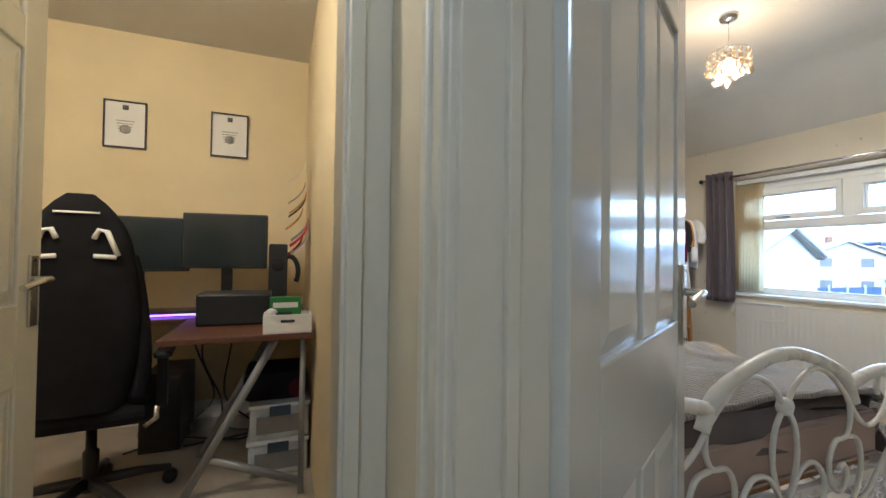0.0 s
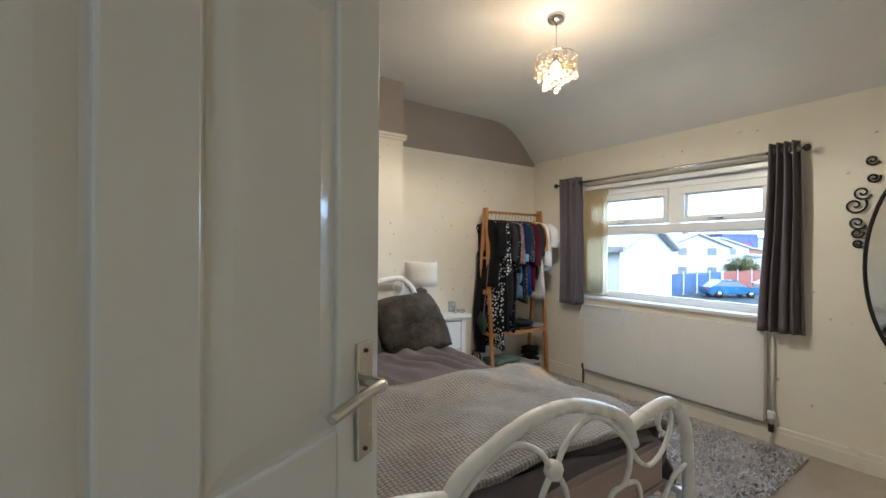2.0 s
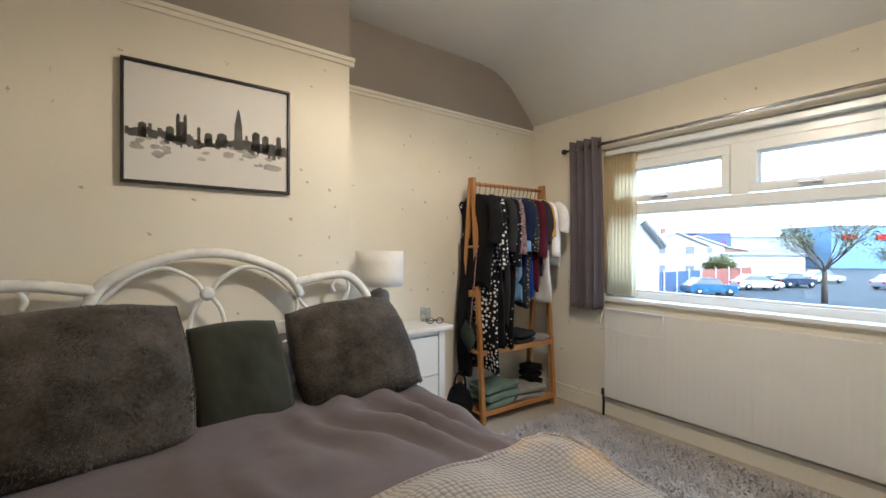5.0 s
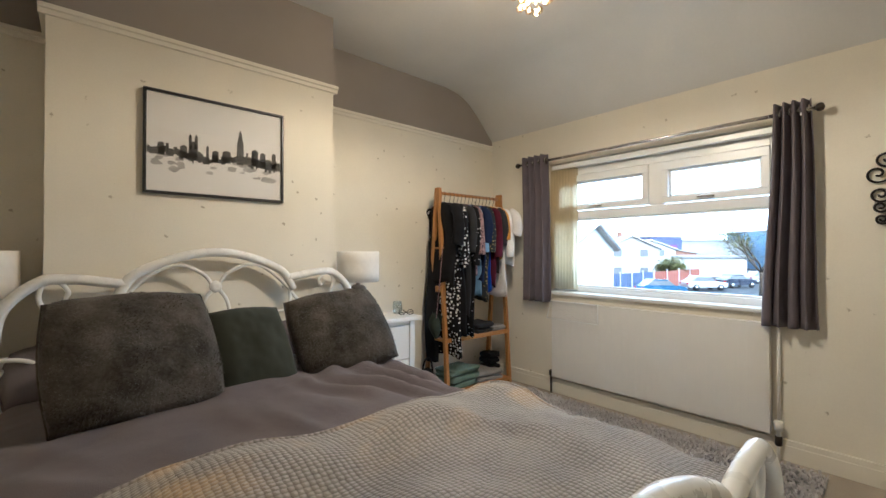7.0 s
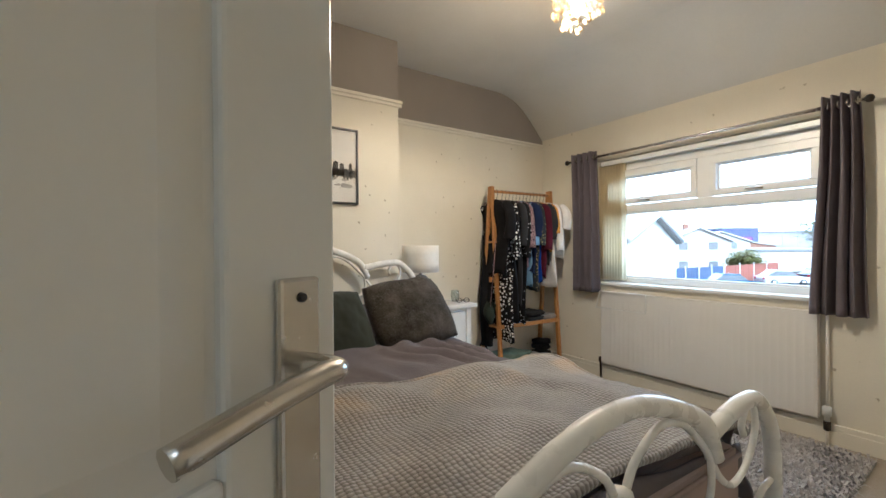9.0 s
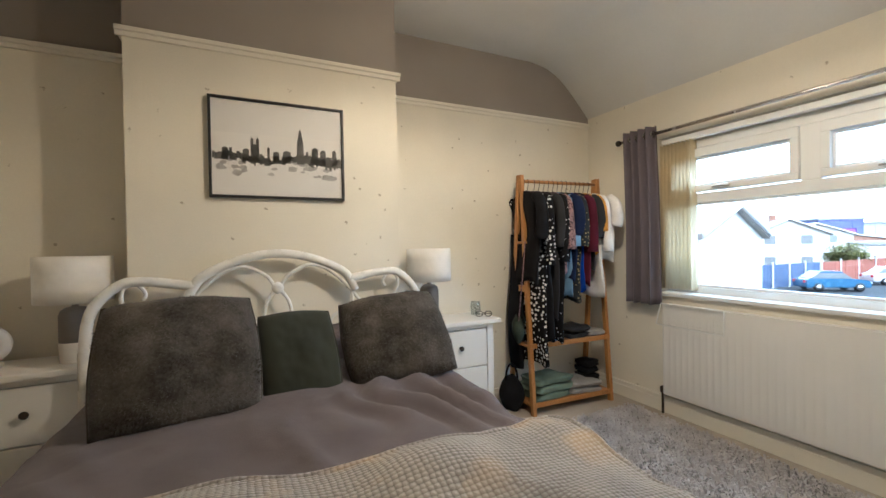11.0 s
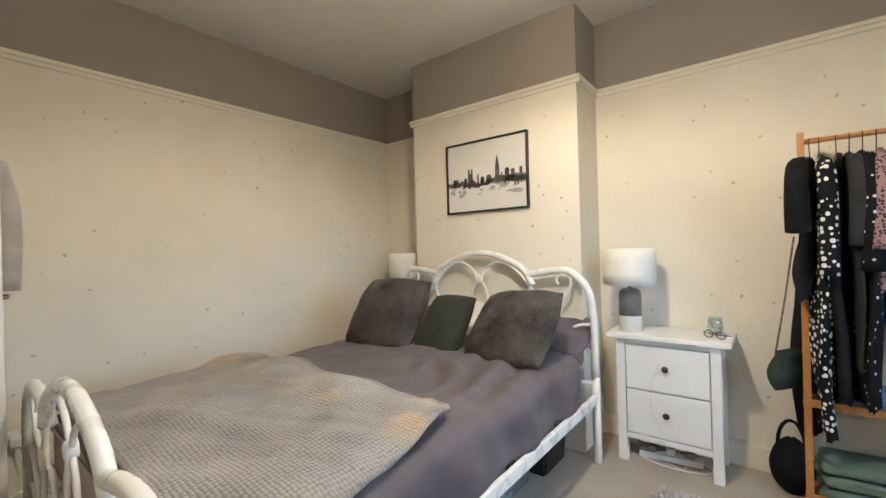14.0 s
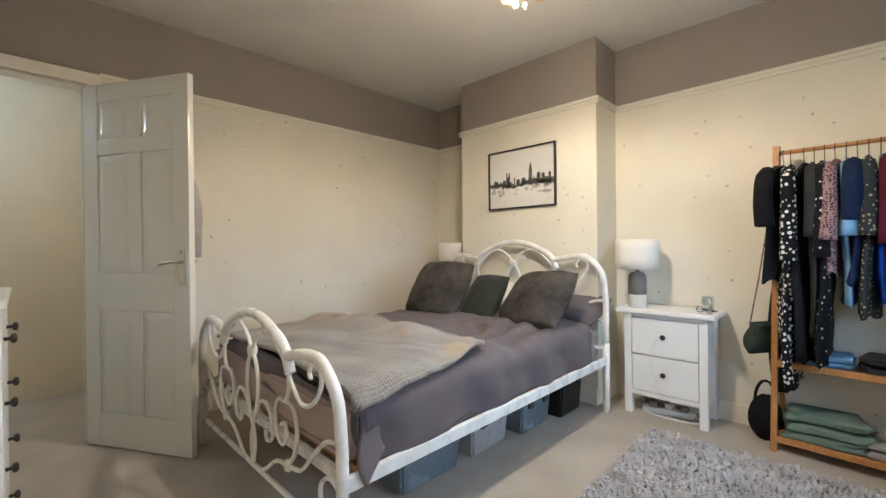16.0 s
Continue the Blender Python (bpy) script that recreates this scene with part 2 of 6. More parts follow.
def sheet(bm, f, nu, nv, closed_u=False):
    """A grid of f(u, v) for u, v from 0 to 1."""
    g = [[bm.verts.new(f(i / nu, j / nv)) for j in range(nv + 1)] for i in range(nu if closed_u else nu + 1)]
    for i in range(nu):
        for j in range(nv):
            a, b = g[i], g[(i + 1) % len(g)]
            bm.faces.new((a[j], b[j], b[j + 1], a[j + 1])).smooth = True
    return bm


def prism(bm, outline, y0, y1, axis="y"):
    """An outline of (a, b) drawn out along an axis."""
    def put(a, b, c):
        return {"y": (a, c, b), "x": (c, a, b), "z": (a, b, c)}[axis]
    f = [bm.verts.new(put(a, b, y0)) for a, b in outline]
    k = [bm.verts.new(put(a, b, y1)) for a, b in outline]
    bm.faces.new(f)
    bm.faces.new(k[::-1])
    for i in range(len(f)):
        j = (i + 1) % len(f)
        bm.faces.new((f[j], f[i], k[i], k[j]))
    return bm


def part(name, bm, material, parent=None, label="", kind="", solid=0.0):
    bmesh.ops.recalc_face_normals(bm, faces=bm.faces)
    me = bpy.data.meshes.new(name)
    bm.to_mesh(me)
    bm.free()
    me.materials.append(material)
    ob = new(name, me)
    if parent:
        ob.parent = parent
    if solid:
        md = ob.modifiers.new("thickness", "SOLIDIFY")
        md.thickness, md.offset = solid, 0
    return tagged(ob, label, kind=kind)


def thing(name, at, label, category, group="", rz=0):
    ob = new(name)
    ob.empty_display_size = 0.1
    ob.matrix_world = pose(*at, 0, 0, rz)
    return tagged(ob, label, category, group)


def setting(name, bm, material, label, category):
    return tagged(part(name, bm, material), label, category, kind="structure")


def arc(cx, cz, rx, rz, a0, a1, n=12, y=0.0):
    return [(cx + rx * math.cos(radians(a0 + (a1 - a0) * i / n)), y, cz + rz * math.sin(radians(a0 + (a1 - a0) * i / n))) for i in range(n + 1)]


def spiral(cx, cz, r0, r1, a0, turn, n=22, y=0.0):
    return [(cx + (r0 + (r1 - r0) * i / n) * math.cos(radians(a0 + turn * i / n)), y, cz + (r0 + (r1 - r0) * i / n) * math.sin(radians(a0 + turn * i / n))) for i in range(n + 1)]


def smooth(pts, k=6):
    """A soft curve through the points."""
    p = [Vector(q) for q in pts]
    p = [2 * p[0] - p[1], *p, 2 * p[-1] - p[-2]]
    out = []
    for i in range(1, len(p) - 2):
        for j in range(k):
            t = j / k
            out.append(0.5 * (2 * p[i] + (p[i + 1] - p[i - 1]) * t + (2 * p[i - 1] - 5 * p[i] + 4 * p[i + 1] - p[i + 2]) * t * t + (3 * p[i] - p[i - 1] - 3 * p[i + 1] + p[i + 2]) * t ** 3))
    return out + [p[-2]]


# ---- the bedroom's shell ----
X0, X1, Y0, Y1 = 0.265, 3.92, -0.43, 3.23
CH = (0.89, 2.135, 2.90)
RAIL, TOP = 2.125, 2.545
HY0, HY1, DH = -0.375, 0.37, 2.04

setting("floor", box(-2.8, 4.05, -2.2, 3.5, -0.12, 0.0), CARPET, "beige short-pile fitted carpet, slightly worn", "floor")
# left wall with the doorway, thickness 0.10
bm = bmesh.new()
bx(bm, X0 - 0.10, X0, HY1 + 0.03, Y1 + 0.12, 0, RAIL)
bx(bm, X0 - 0.10, X0, HY0 - 0.03, HY1 + 0.03, DH + 0.03, RAIL)
bx(bm, X0 - 0.10, X0, -2.2, HY0 - 0.03, 0, RAIL)
setting("wall_west", bm, WALL, "cream sprigged wallpaper wall with a doorway", "wall")
setting("frieze_west", box(X0 - 0.10, X0, -2.2, Y1 + 0.12, RAIL, TOP + 0.1), FRIEZE, "taupe painted frieze above the picture rail", "wall")
setting("wall_north", box(X0, X1 + 0.28, Y1, Y1 + 0.12, 0, RAIL), WALL, "cream wallpaper wall behind the bed", "wall")
setting("frieze_north", box(X0, X1 + 0.28, Y1, Y1 + 0.12, RAIL, TOP + 0.1), FRIEZE, "taupe painted frieze above the picture rail", "wall")
setting("chimney_breast", box(CH[0], CH[1], CH[2], Y1 - 0.002, 0, RAIL), WALL, "cream wallpapered chimney breast behind the bed", "wall")
setting("frieze_chimney", box(CH[0], CH[1], CH[2], Y1 - 0.002, RAIL, TOP + 0.05), FRIEZE, "taupe painted frieze on the chimney breast", "wall")
setting("wall_south", box(X0, X1 + 0.28, Y0 - 0.12, Y0, 0, TOP + 0.1), WALL, "cream wallpaper wall with small sprigs", "wall")
# window wall
WY0, WY1, WZ0, WZ1 = 1.10, 2.60, 0.80, 1.86
bm = bmesh.new()
bx(bm, X1, X1 + 0.26, Y0 - 0.12, WY0, -3, TOP + 0.1)
bx(bm, X1, X1 + 0.26, WY1, Y1 + 0.12, -3, TOP + 0.1)
bx(bm, X1, X1 + 0.26, WY0, WY1, -3, WZ0)
bx(bm, X1, X1 + 0.26, WY0, WY1, WZ1, TOP + 0.1)
setting("wall_east", bm, WALL, "cream wallpaper wall with a wide window", "wall")
# ceiling with a curved slope over the window wall
bm = bmesh.new()
curve = smooth([(3.34, 0, TOP), (3.48, 0, 2.522), (3.60, 0, 2.470), (3.70, 0, 2.395), (3.80, 0, 2.300), (3.93, 0, 2.165)], 5)
prof = [(-2.8, TOP)] + [(p.x, p.z) for p in curve] + [(4.2, 2.165), (4.2, 2.75), (-2.8, 2.75)]
prism(bm, prof, -2.3, Y1 + 0.12)
setting("ceiling", bm, CEIL, "white ceiling curving down to the window wall", "ceiling")

# picture rail
def rail_piece(name, pts, out):
    bm = bmesh.new()
    (xa, ya), (xb, yb) = pts
    for d, z0, z1 in ((0.012, RAIL - 0.035, RAIL + 0.012), (0.024, RAIL - 0.014, RAIL + 0.006)):
        ox, oy = out[0] * d, out[1] * d
        bx(bm, min(xa, xb, xa + ox, xb + ox), max(xa, xb, xa + ox, xb + ox), min(ya, yb, ya + oy, yb + oy), max(ya, yb, ya + oy, yb + oy), z0, z1, 0.003)
    return setting(name, bm, TRIM, "cream painted wooden picture rail", "picture rail")


rail_piece("trim_rail_west", ((X0, HY1 + 0.07), (X0, Y1)), (1, 0))
rail_piece("trim_rail_alcove", ((X0, Y1), (CH[0], Y1)), (0, -1))
rail_piece("trim_rail_chimney", ((CH[0] - 0.024, CH[2]), (CH[1] + 0.024, CH[2])), (0, -1))
rail_piece("trim_rail_chimney_side", ((CH[1], CH[2]), (CH[1], Y1)), (1, 0))
rail_piece("trim_rail_chimney_side", ((CH[0], CH[2]), (CH[0], Y1)), (-1, 0))
rail_piece("trim_rail_north", ((CH[1], Y1), (X1, Y1)), (0, -1))


def skirting(name, x0, x1, y0, y1):
    bm = box(x0, x1, y0, y1, 0, 0.115, 0.004)
    sx, sy = (0.004 if x1 - x0 < 0.05 else 0), (0.004 if y1 - y0 < 0.05 else 0)
    bx(bm, x0 - sx, x1 + sx, y0 - sy, y1 + sy, 0, 0.085, 0.003)
    return setting(name, bm, TRIM, "cream painted skirting board", "skirting board")


skirting("baseboard_west", X0, X0 + 0.018, HY1 + 0.075, Y1)
skirting("baseboard_alcove", X0 + 0.02, CH[0], Y1 - 0.018, Y1)
skirting("baseboard_chimney", CH[0], CH[1], CH[2] - 0.018, CH[2])
skirting("baseboard_north", CH[1], X1, Y1 - 0.018, Y1)
skirting("baseboard_east", X1 - 0.018, X1, Y0, Y1 - 0.02)
skirting("baseboard_south", X0 + 0.02, X1 - 0.02, Y0, Y0 + 0.018)

# bedroom door frame
bm = bmesh.new()
bx(bm, X0 - 0.105, X0 + 0.004, HY1, HY1 + 0.03, 0, DH + 0.03, 0.002)
bx(bm, X0 - 0.105, X0 + 0.004, HY0 - 0.03, HY0, 0, DH + 0.03, 0.002)
bx(bm, X0 - 0.105, X0 + 0.004, HY0, HY1, DH, DH + 0.03, 0.002)
bx(bm, X0 - 0.055, X0 - 0.040, HY1 - 0.012, HY1, 0, DH, 0.002)
for xs, out in ((X0, 1), (X0 - 0.10, -1)):
    for d, w in ((0.014, 0.068), (0.022, 0.022)):
        xa, xb = sorted((xs, xs + out * d))
        for o in (0.0, 0.046) if w < 0.03 else (0.0,):
            q = 0.002 if w < 0.03 else 0.0
            bx(bm, xa, xb, HY1 + 0.008 + o + q, HY1 + 0.008 + o + w - q, 0, DH + 0.08 - q, 0.003)
            bx(bm, xa, xb, HY0 - 0.05 + q, HY0 - 0.008 - q, 0, DH + 0.08 - q, 0.003)
        bx(bm, xa - 0.001, xb + 0.001, HY0 - 0.052, HY1 + 0.078, DH + 0.012, DH + 0.082, 0.003)
setting("door_frame_1", bm, TRIM, "white gloss painted door lining and architrave", "door frame")


# ---- doors ----
def door_leaf(name, at, rz, label, w=0.735, side=1):
    d = thing(name, at, label, "door", rz=rz)
    y0, y1 = -0.018, 0.018
    part("core", box(0.01, w - 0.01, -0.009, 0.009, 0.012, 2.02), DOORP, d)
    st, mu = 0.105, 0.095
    pw = (w - 2 * st - mu) / 2
    rows = ((0.20, 0.77), (0.98, 1.635), (1.72, 1.93))
    for a, b in ((0, st), (w - st, w)):
        part("stile", box(a, b, y0, y1, 0.008, 2.03, 0.004), DOORP, d)
    zs = (0.008, 0.20, 0.77, 0.98, 1.635, 1.72, 1.93, 2.03)
    for i in range(0, 8, 2):
        part("rail", box(st, w - st, y0, y1, zs[i], zs[i + 1], 0.004), DOORP, d)
    for z0, z1 in rows:
        part("muntin", box(st + pw, st + pw + mu, y0, y1, z0, z1, 0.004), DOORP, d)
        for xa in (st, st + pw + mu):
            bm = bmesh.new()
            for s in (-1, 1):
                a, b = (xa + 0.008, z0 + 0.008), (xa + pw - 0.008, z1 - 0.008)
                g = 0.030
                o = [bm.verts.new((x, s * 0.0095, z)) for x, z in ((a[0], a[1]), (b[0], a[1]), (b[0], b[1]), (a[0], b[1]))]
                q = [bm.verts.new((x, s * 0.016, z)) for x, z in ((a[0] + g, a[1] + g), (b[0] - g, a[1] + g), (b[0] - g, b[1] - g), (a[0] + g, b[1] - g))]
                bm.faces.new(q)
                for k in range(4):
                    bm.faces.new((o[k], o[(k + 1) % 4], q[(k + 1) % 4], q[k]))
            part("panel", bm, DOORP, d)
    for s in (-1, 1):
        xh = w - 0.047
        bm = box(xh - 0.02, xh + 0.02, min(s * 0.018, s * 0.026), max(s * 0.018, s * 0.026), 0.915, 1.105, 0.003)
        pl = part("handle_plate", bm, CHROME, d, "brushed metal lever backplate")
        bm = tube(bmesh.new(), smooth([(xh, s * 0.02, 1.04), (xh, s * 0.058, 1.04), (xh - 0.02, s * 0.062, 1.041), (xh - 0.06, s * 0.06, 1.036), (xh - 0.115, s * 0.054, 1.024)]), 0.009, 10)
        part("lever", bm, CHROME, pl)
        for z in (0.93, 1.09):
            part("screw", lathe(bmesh.new(), [(0.004, 0), (0.003, 0.002)], 8, (xh, s * 0.027, z), Matrix.Rotation(radians(-90 * s), 3, "X")), BRONZE, pl)
    for z in (0.25, 1.8):
        part("hinge", tube(bmesh.new(), [(-0.004, 0.02, z), (-0.004, 0.02, z + 0.09)], 0.006, 8), CHROME, d)
    return d


OPEN = 120
bed_door = door_leaf("panel_door", (X0 + 0.012, HY1 + 0.006, 0), OPEN - 90, "white gloss six-panel door standing open into the bedroom")

# ---- window ----
win = thing("window_1", (4.0, 1.85, WZ0), "white plastic casement window with two top lights", "window")
win["kind"] = "structure"
def wbox(y0, y1, z0, z1, xa=0.0, xb=0.065, bev=0.004):
    return box(xa, xb, y0 - 1.85, y1 - 1.85, z0 - WZ0, z1 - WZ0, bev)
for y0, y1 in ((WY0, 1.15), (2.55, WY1)):
    part("jamb", wbox(y0, y1, WZ0, WZ1), UPVC, win)
part("head", wbox(1.15, 2.55, 1.76, WZ1), UPVC, win)
part("bottom_rail", wbox(1.15, 2.55, WZ0, 0.865), UPVC, win)
part("transom", wbox(1.15, 2.55, 1.405, 1.47), UPVC, win)
part("mullion", wbox(1.74, 1.83, 1.47, 1.76), UPVC, win)
for y0, y1 in ((1.15, 1.74), (1.83, 2.55)):
    s = part("sash", wbox(y0, y1, 1.475, 1.515, -0.018, 0.03), UPVC, win)
    part("sash_rail", wbox(y0, y1, 1.70, 1.755, -0.018, 0.03), UPVC, s)
    part("sash_stile", wbox(y0, y0 + 0.04, 1.515, 1.70, -0.018, 0.03), UPVC, s)
    part("sash_stile", wbox(y1 - 0.04, y1, 1.515, 1.70, -0.018, 0.03), UPVC, s)
    ym = (y0 + y1) / 2
    bm = wbox(ym - 0.02, ym + 0.02, 1.487, 1.503, -0.03, -0.018, 0.002)
    bx(bm, -0.045, -0.03, ym - 1.85 - 0.01, ym - 1.85 + 0.075, 0.691, 0.702, 0.003)
    part("catch", bm, CHROME, s, "small metal window catch")
for y0, y1, z0, z1 in ((1.15, 2.55, 0.865, 1.405), (1.19, 1.70, 1.515, 1.70), (1.87, 2.51, 1.515, 1.70)):
    g = part("pane", box(0.028, 0.032, y0 - 1.85, y1 - 1.85, z0 - WZ0, z1 - WZ0), GLASS, win, "clear glass pane")
    g.visible_shadow = False
    part("bead", wbox(y0, y1, z0, z0 + 0.014, 0.01, 0.034, 0.003), UPVC, win)
    part("bead", wbox(y0, y1, z1 - 0.014, z1, 0.01, 0.034, 0.003), UPVC, win)
    part("bead", wbox(y0, y0 + 0.014, z0, z1, 0.01, 0.034, 0.003), UPVC, win)
    part("bead", wbox(y1 - 0.014, y1, z0, z1, 0.01, 0.034, 0.003), UPVC, win)
setting("window_sill", box(3.885, 4.0, WY0 - 0.03, WY1 + 0.03, WZ0 - 0.004, WZ0 + 0.022, 0.006), UPVC, "white painted inner window sill", "window sill")

# vertical blind, drawn to one side
BLIND = mat("cream_blind_cloth", (0.66, 0.56, 0.36), 0.85, 0.06, 20, 0.2, 300)
vb = thing("vertical_blind", (3.955, 2.48, WZ0 + 0.03), "cream fabric vertical blind drawn to one side of the window", "blind")
part("head_rail", box(-0.022, 0.022, -1.36, 0.10, 0.985, 1.02, 0.004), UPVC, vb, "white aluminium head rail")
for i in range(9):
    y = -0.105 + i * 0.026
    bm = sheet(bmesh.new(), lambda u, v: Vector((-0.04 + 0.08 * u, y + 0.012 * math.sin(3.1 * u) + 0.006 * (u - 0.5), 0.01 + 0.975 * v)), 4, 4)
    part("slat", bm, BLIND, vb, solid=0.001)

# curtain pole and curtains
pole = thing("curtain_pole", (3.845, 1.89, 1.885), "thin brushed metal curtain pole with ball finials", "curtain pole")
part("rod", tube(bmesh.new(), [(0, -0.965, 0), (0, 0.955, 0)], 0.011, 12), CHROME, pole)
for s in (-1, 1):
    part("finial", lathe(bmesh.new(), [(0.011, 0), (0.019, 0.006), (0.022, 0.018), (0.018, 0.03), (0.005, 0.036)], 14, (0, s * 0.955, 0), Matrix.Rotation(radians(-90 * s), 3, "X")), BRONZE, pole)
    part("bracket", box(-0.008, 0.075, s * 0.90 - 0.008, s * 0.90 + 0.008, -0.03, -0.011, 0.002), CHROME, pole)


def curtain(y0t, y1t, y0b, y1b, folds, label, seed):
    c = thing("curtain", (3.845, (y0t + y1t) / 2, 0.735), label, "curtain", "curtains at the window")
    ym = (y0t + y1t) / 2
    def f(u, v):
        y = (y0b + (y1b - y0b) * u) * (1 - v) + (y0t + (y1t - y0t) * u) * v - ym
        a = u * folds * 2 * math.pi
        dx = 0.034 * math.sin(a) + 0.010 * math.sin(a * 0.5 + seed + 2.2 * v) * (1 - v)
        return Vector((dx, y + 0.010 * math.cos(a * 1.5 + seed) * (1 - v) + 0.006 * math.sin(5 * v + seed), 1.205 * v))
    part("cloth", sheet(bmesh.new(), f, 72, 26), CURT, c, solid=0.003)
    for k in range(int(folds * 2)):
        u = (k + 0.5) / (folds * 2)
        p = f(u, 0.955)
        part("eyelet", tube(bmesh.new(), [(p.x * 0.0 + 0.020 * math.cos(a), p.y, 1.15 + 0.020 * math.sin(a)) for a in (2 * math.pi * i / 14 for i in range(14))], 0.004, 6, True), CHROME, c)
    return c


curtain(0.955, 1.11, 0.925, 1.155, 4, "dark grey eyelet curtain drawn back beside the window", 1.0)
curtain(2.56, 2.80, 2.545, 2.79, 4, "dark grey eyelet curtain bunched at the corner side", 2.3)

# ---- radiator ----
rad = thing("radiator", (3.86, 1.835, 0.14), "white steel panel radiator below the window", "radiator")
bm = sheet(bmesh.new(), lambda u, v: Vector((-0.0005 - 0.0018 * max(0.0, math.cos(u * 34 * 2 * math.pi)) ** 0.5 * (1 if 0.03 < v < 0.97 else 0), -0.685 + 1.37 * u, 0.02 + 0.56 * v)), 272, 12)
bx(bm, 0.0, 0.014, -0.695, 0.695, 0, 0.60, 0.004)
part("front_panel", bm, RADW, rad)
part("back_panel", box(0.038, 0.052, -0.695, 0.695, 0, 0.60, 0.004), RADW, rad)
part("top_grille", box(-0.002, 0.054, -0.695, 0.695, 0.598, 0.606, 0.003), RADW, rad)
for s in (-1, 1):
    part("end_panel", box(-0.002, 0.054, s * 0.697 - 0.003, s * 0.697 + 0.003, 0.0, 0.6, 0.002), RADW, rad)
v = part("valve", lathe(bmesh.new(), [(0.012, 0), (0.012, 0.03), (0.020, 0.034), (0.022, 0.075), (0.018, 0.085)], 16, (0.02, -0.735, -0.01)), UPVC, rad, "white thermostatic valve head")
part("collar", lathe(bmesh.new(), [(0.013, -0.05), (0.017, -0.045), (0.017, 0.0), (0.013, 0.002)], 12, (0.02, -0.735, -0.01)), BRONZE, v)
part("pipe", tube(bmesh.new(), [(0.02, -0.735, -0.14), (0.02, -0.735, -0.03)], 0.008, 8), RADW, rad)
part("pipe", tube(bmesh.new(), [(0.035, -0.735, 0.03), (0.035, -0.735, 0.60)], 0.008, 8), RADW, rad)
part("drain_valve", lathe(bmesh.new(), [(0.008, -0.14), (0.008, 0.0), (0.016, 0.004), (0.016, 0.04), (0.006, 0.046)], 12, (0.02, 0.72, 0)), BRONZE, rad)


# clear plastic tray hooked over the radiator
TRAYP = clear("clear_plastic_sheet", (1.0, 1.0, 1.0), 0.02, 0.15)
tray_r = thing("clear_plastic_tray", (3.852, 2.33, 0.635), "clear plastic tray hooked over the top of the radiator", "tray")
part("front", sheet(bmesh.new(), lambda u, v: Vector((-0.012 - 0.030 * v, -0.20 + 0.40 * u + 0.03 * v * (u - 0.5), 0.115 - 0.135 * v)), 6, 3), TRAYP, tray_r, solid=0.002)
part("lip", tube(bmesh.new(), [(-0.013, -0.20, 0.116), (-0.013, 0.20, 0.116)], 0.0035, 6), UPVC, tray_r, "milky moulded lip")
part("lower_lip", tube(bmesh.new(), [(-0.042, -0.215, -0.020), (-0.042, 0.215, -0.020)], 0.003, 6), UPVC, tray_r)
for s in (-1, 1):
    part("end_lip", tube(bmesh.new(), [(-0.013, s * 0.20, 0.116), (-0.042, s * 0.215, -0.020)], 0.003, 6), UPVC, tray_r)
    part("hook", box(-0.013, 0.030, s * 0.15 - 0.012, s * 0.15 + 0.012, 0.112, 0.116), TRAYP, tray_r)


# ---- pendant ----
BEAD = clear("amber_clear_bead", (1.0, 0.90, 0.74), 0.16, 0.03)
BULB = emitter("bulb_glow", (1.0, 0.74, 0.42), 16)
pend = thing("pendant_lamp", (PEND[0], PEND[1], TOP), "glass bead pendant lamp, lit, hanging from the ceiling", "pendant lamp")
part("ceiling_rose", lathe(bmesh.new(), [(0.05, 0.0), (0.05, -0.012), (0.042, -0.03), (0.012, -0.04)], 24), CHROME, pend)
part("cord", tube(bmesh.new(), [(0, 0, -0.03), (0.002, 0, -0.12), (0, 0, -0.21)], 0.003, 6), CHROME, pend)
part("lamp_holder", lathe(bmesh.new(), [(0.008, -0.205), (0.018, -0.21), (0.018, -0.25), (0.014, -0.26)], 16), CHROME, pend)
bl = part("bulb", lathe(bmesh.new(), [(0.012, -0.258), (0.022, -0.275), (0.03, -0.30), (0.026, -0.325), (0.010, -0.34)], 16), BULB, pend, "glowing warm bulb")
bl.visible_shadow = False
for z, r in ((-0.205, 0.060), (-0.225, 0.105)):
    part("ring", tube(bmesh.new(), [(r * math.cos(a), r * math.sin(a), z) for a in (2 * math.pi * i / 24 for i in range(24))], 0.0025, 6, True), CHROME, pend)
rng = random.Random(4)
def bead(name, s):
    return part(name, lathe(bmesh.new(), [(0.25 * s, s * 0.96), (0.75 * s, s * 0.66), (s, 0), (0.75 * s, -s * 0.66), (0.25 * s, -s * 0.96)], 10), BEAD, pend)
kinds = {}
for ring, (r, cnt) in enumerate(((0.060, 9), (0.105, 15))):
    for k in range(cnt):
        a = 2 * math.pi * (k + 0.3 * ring) / cnt
        length = rng.choice((4, 5, 5)) if ring == 0 else rng.choice((3, 4, 4))
        z = -0.235
        for q in range(length):
            s = 0.0115 if q < length - 1 else 0.018
            z -= s
            if s not in kinds:
                o = kinds[s] = bead("bead", s)
            else:
                o = new("bead", kinds[s].data)
                o.parent = pend
            o.location = (r * math.cos(a), r * math.sin(a), z)
            z -= s + 0.011


# ---- bed ----
BX, BY0, BY1 = 1.49, 0.828, 2.825
bed = thing("bed", (BX, BY0, 0), "white enamelled metal double bed frame with scrolled ends", "bed")


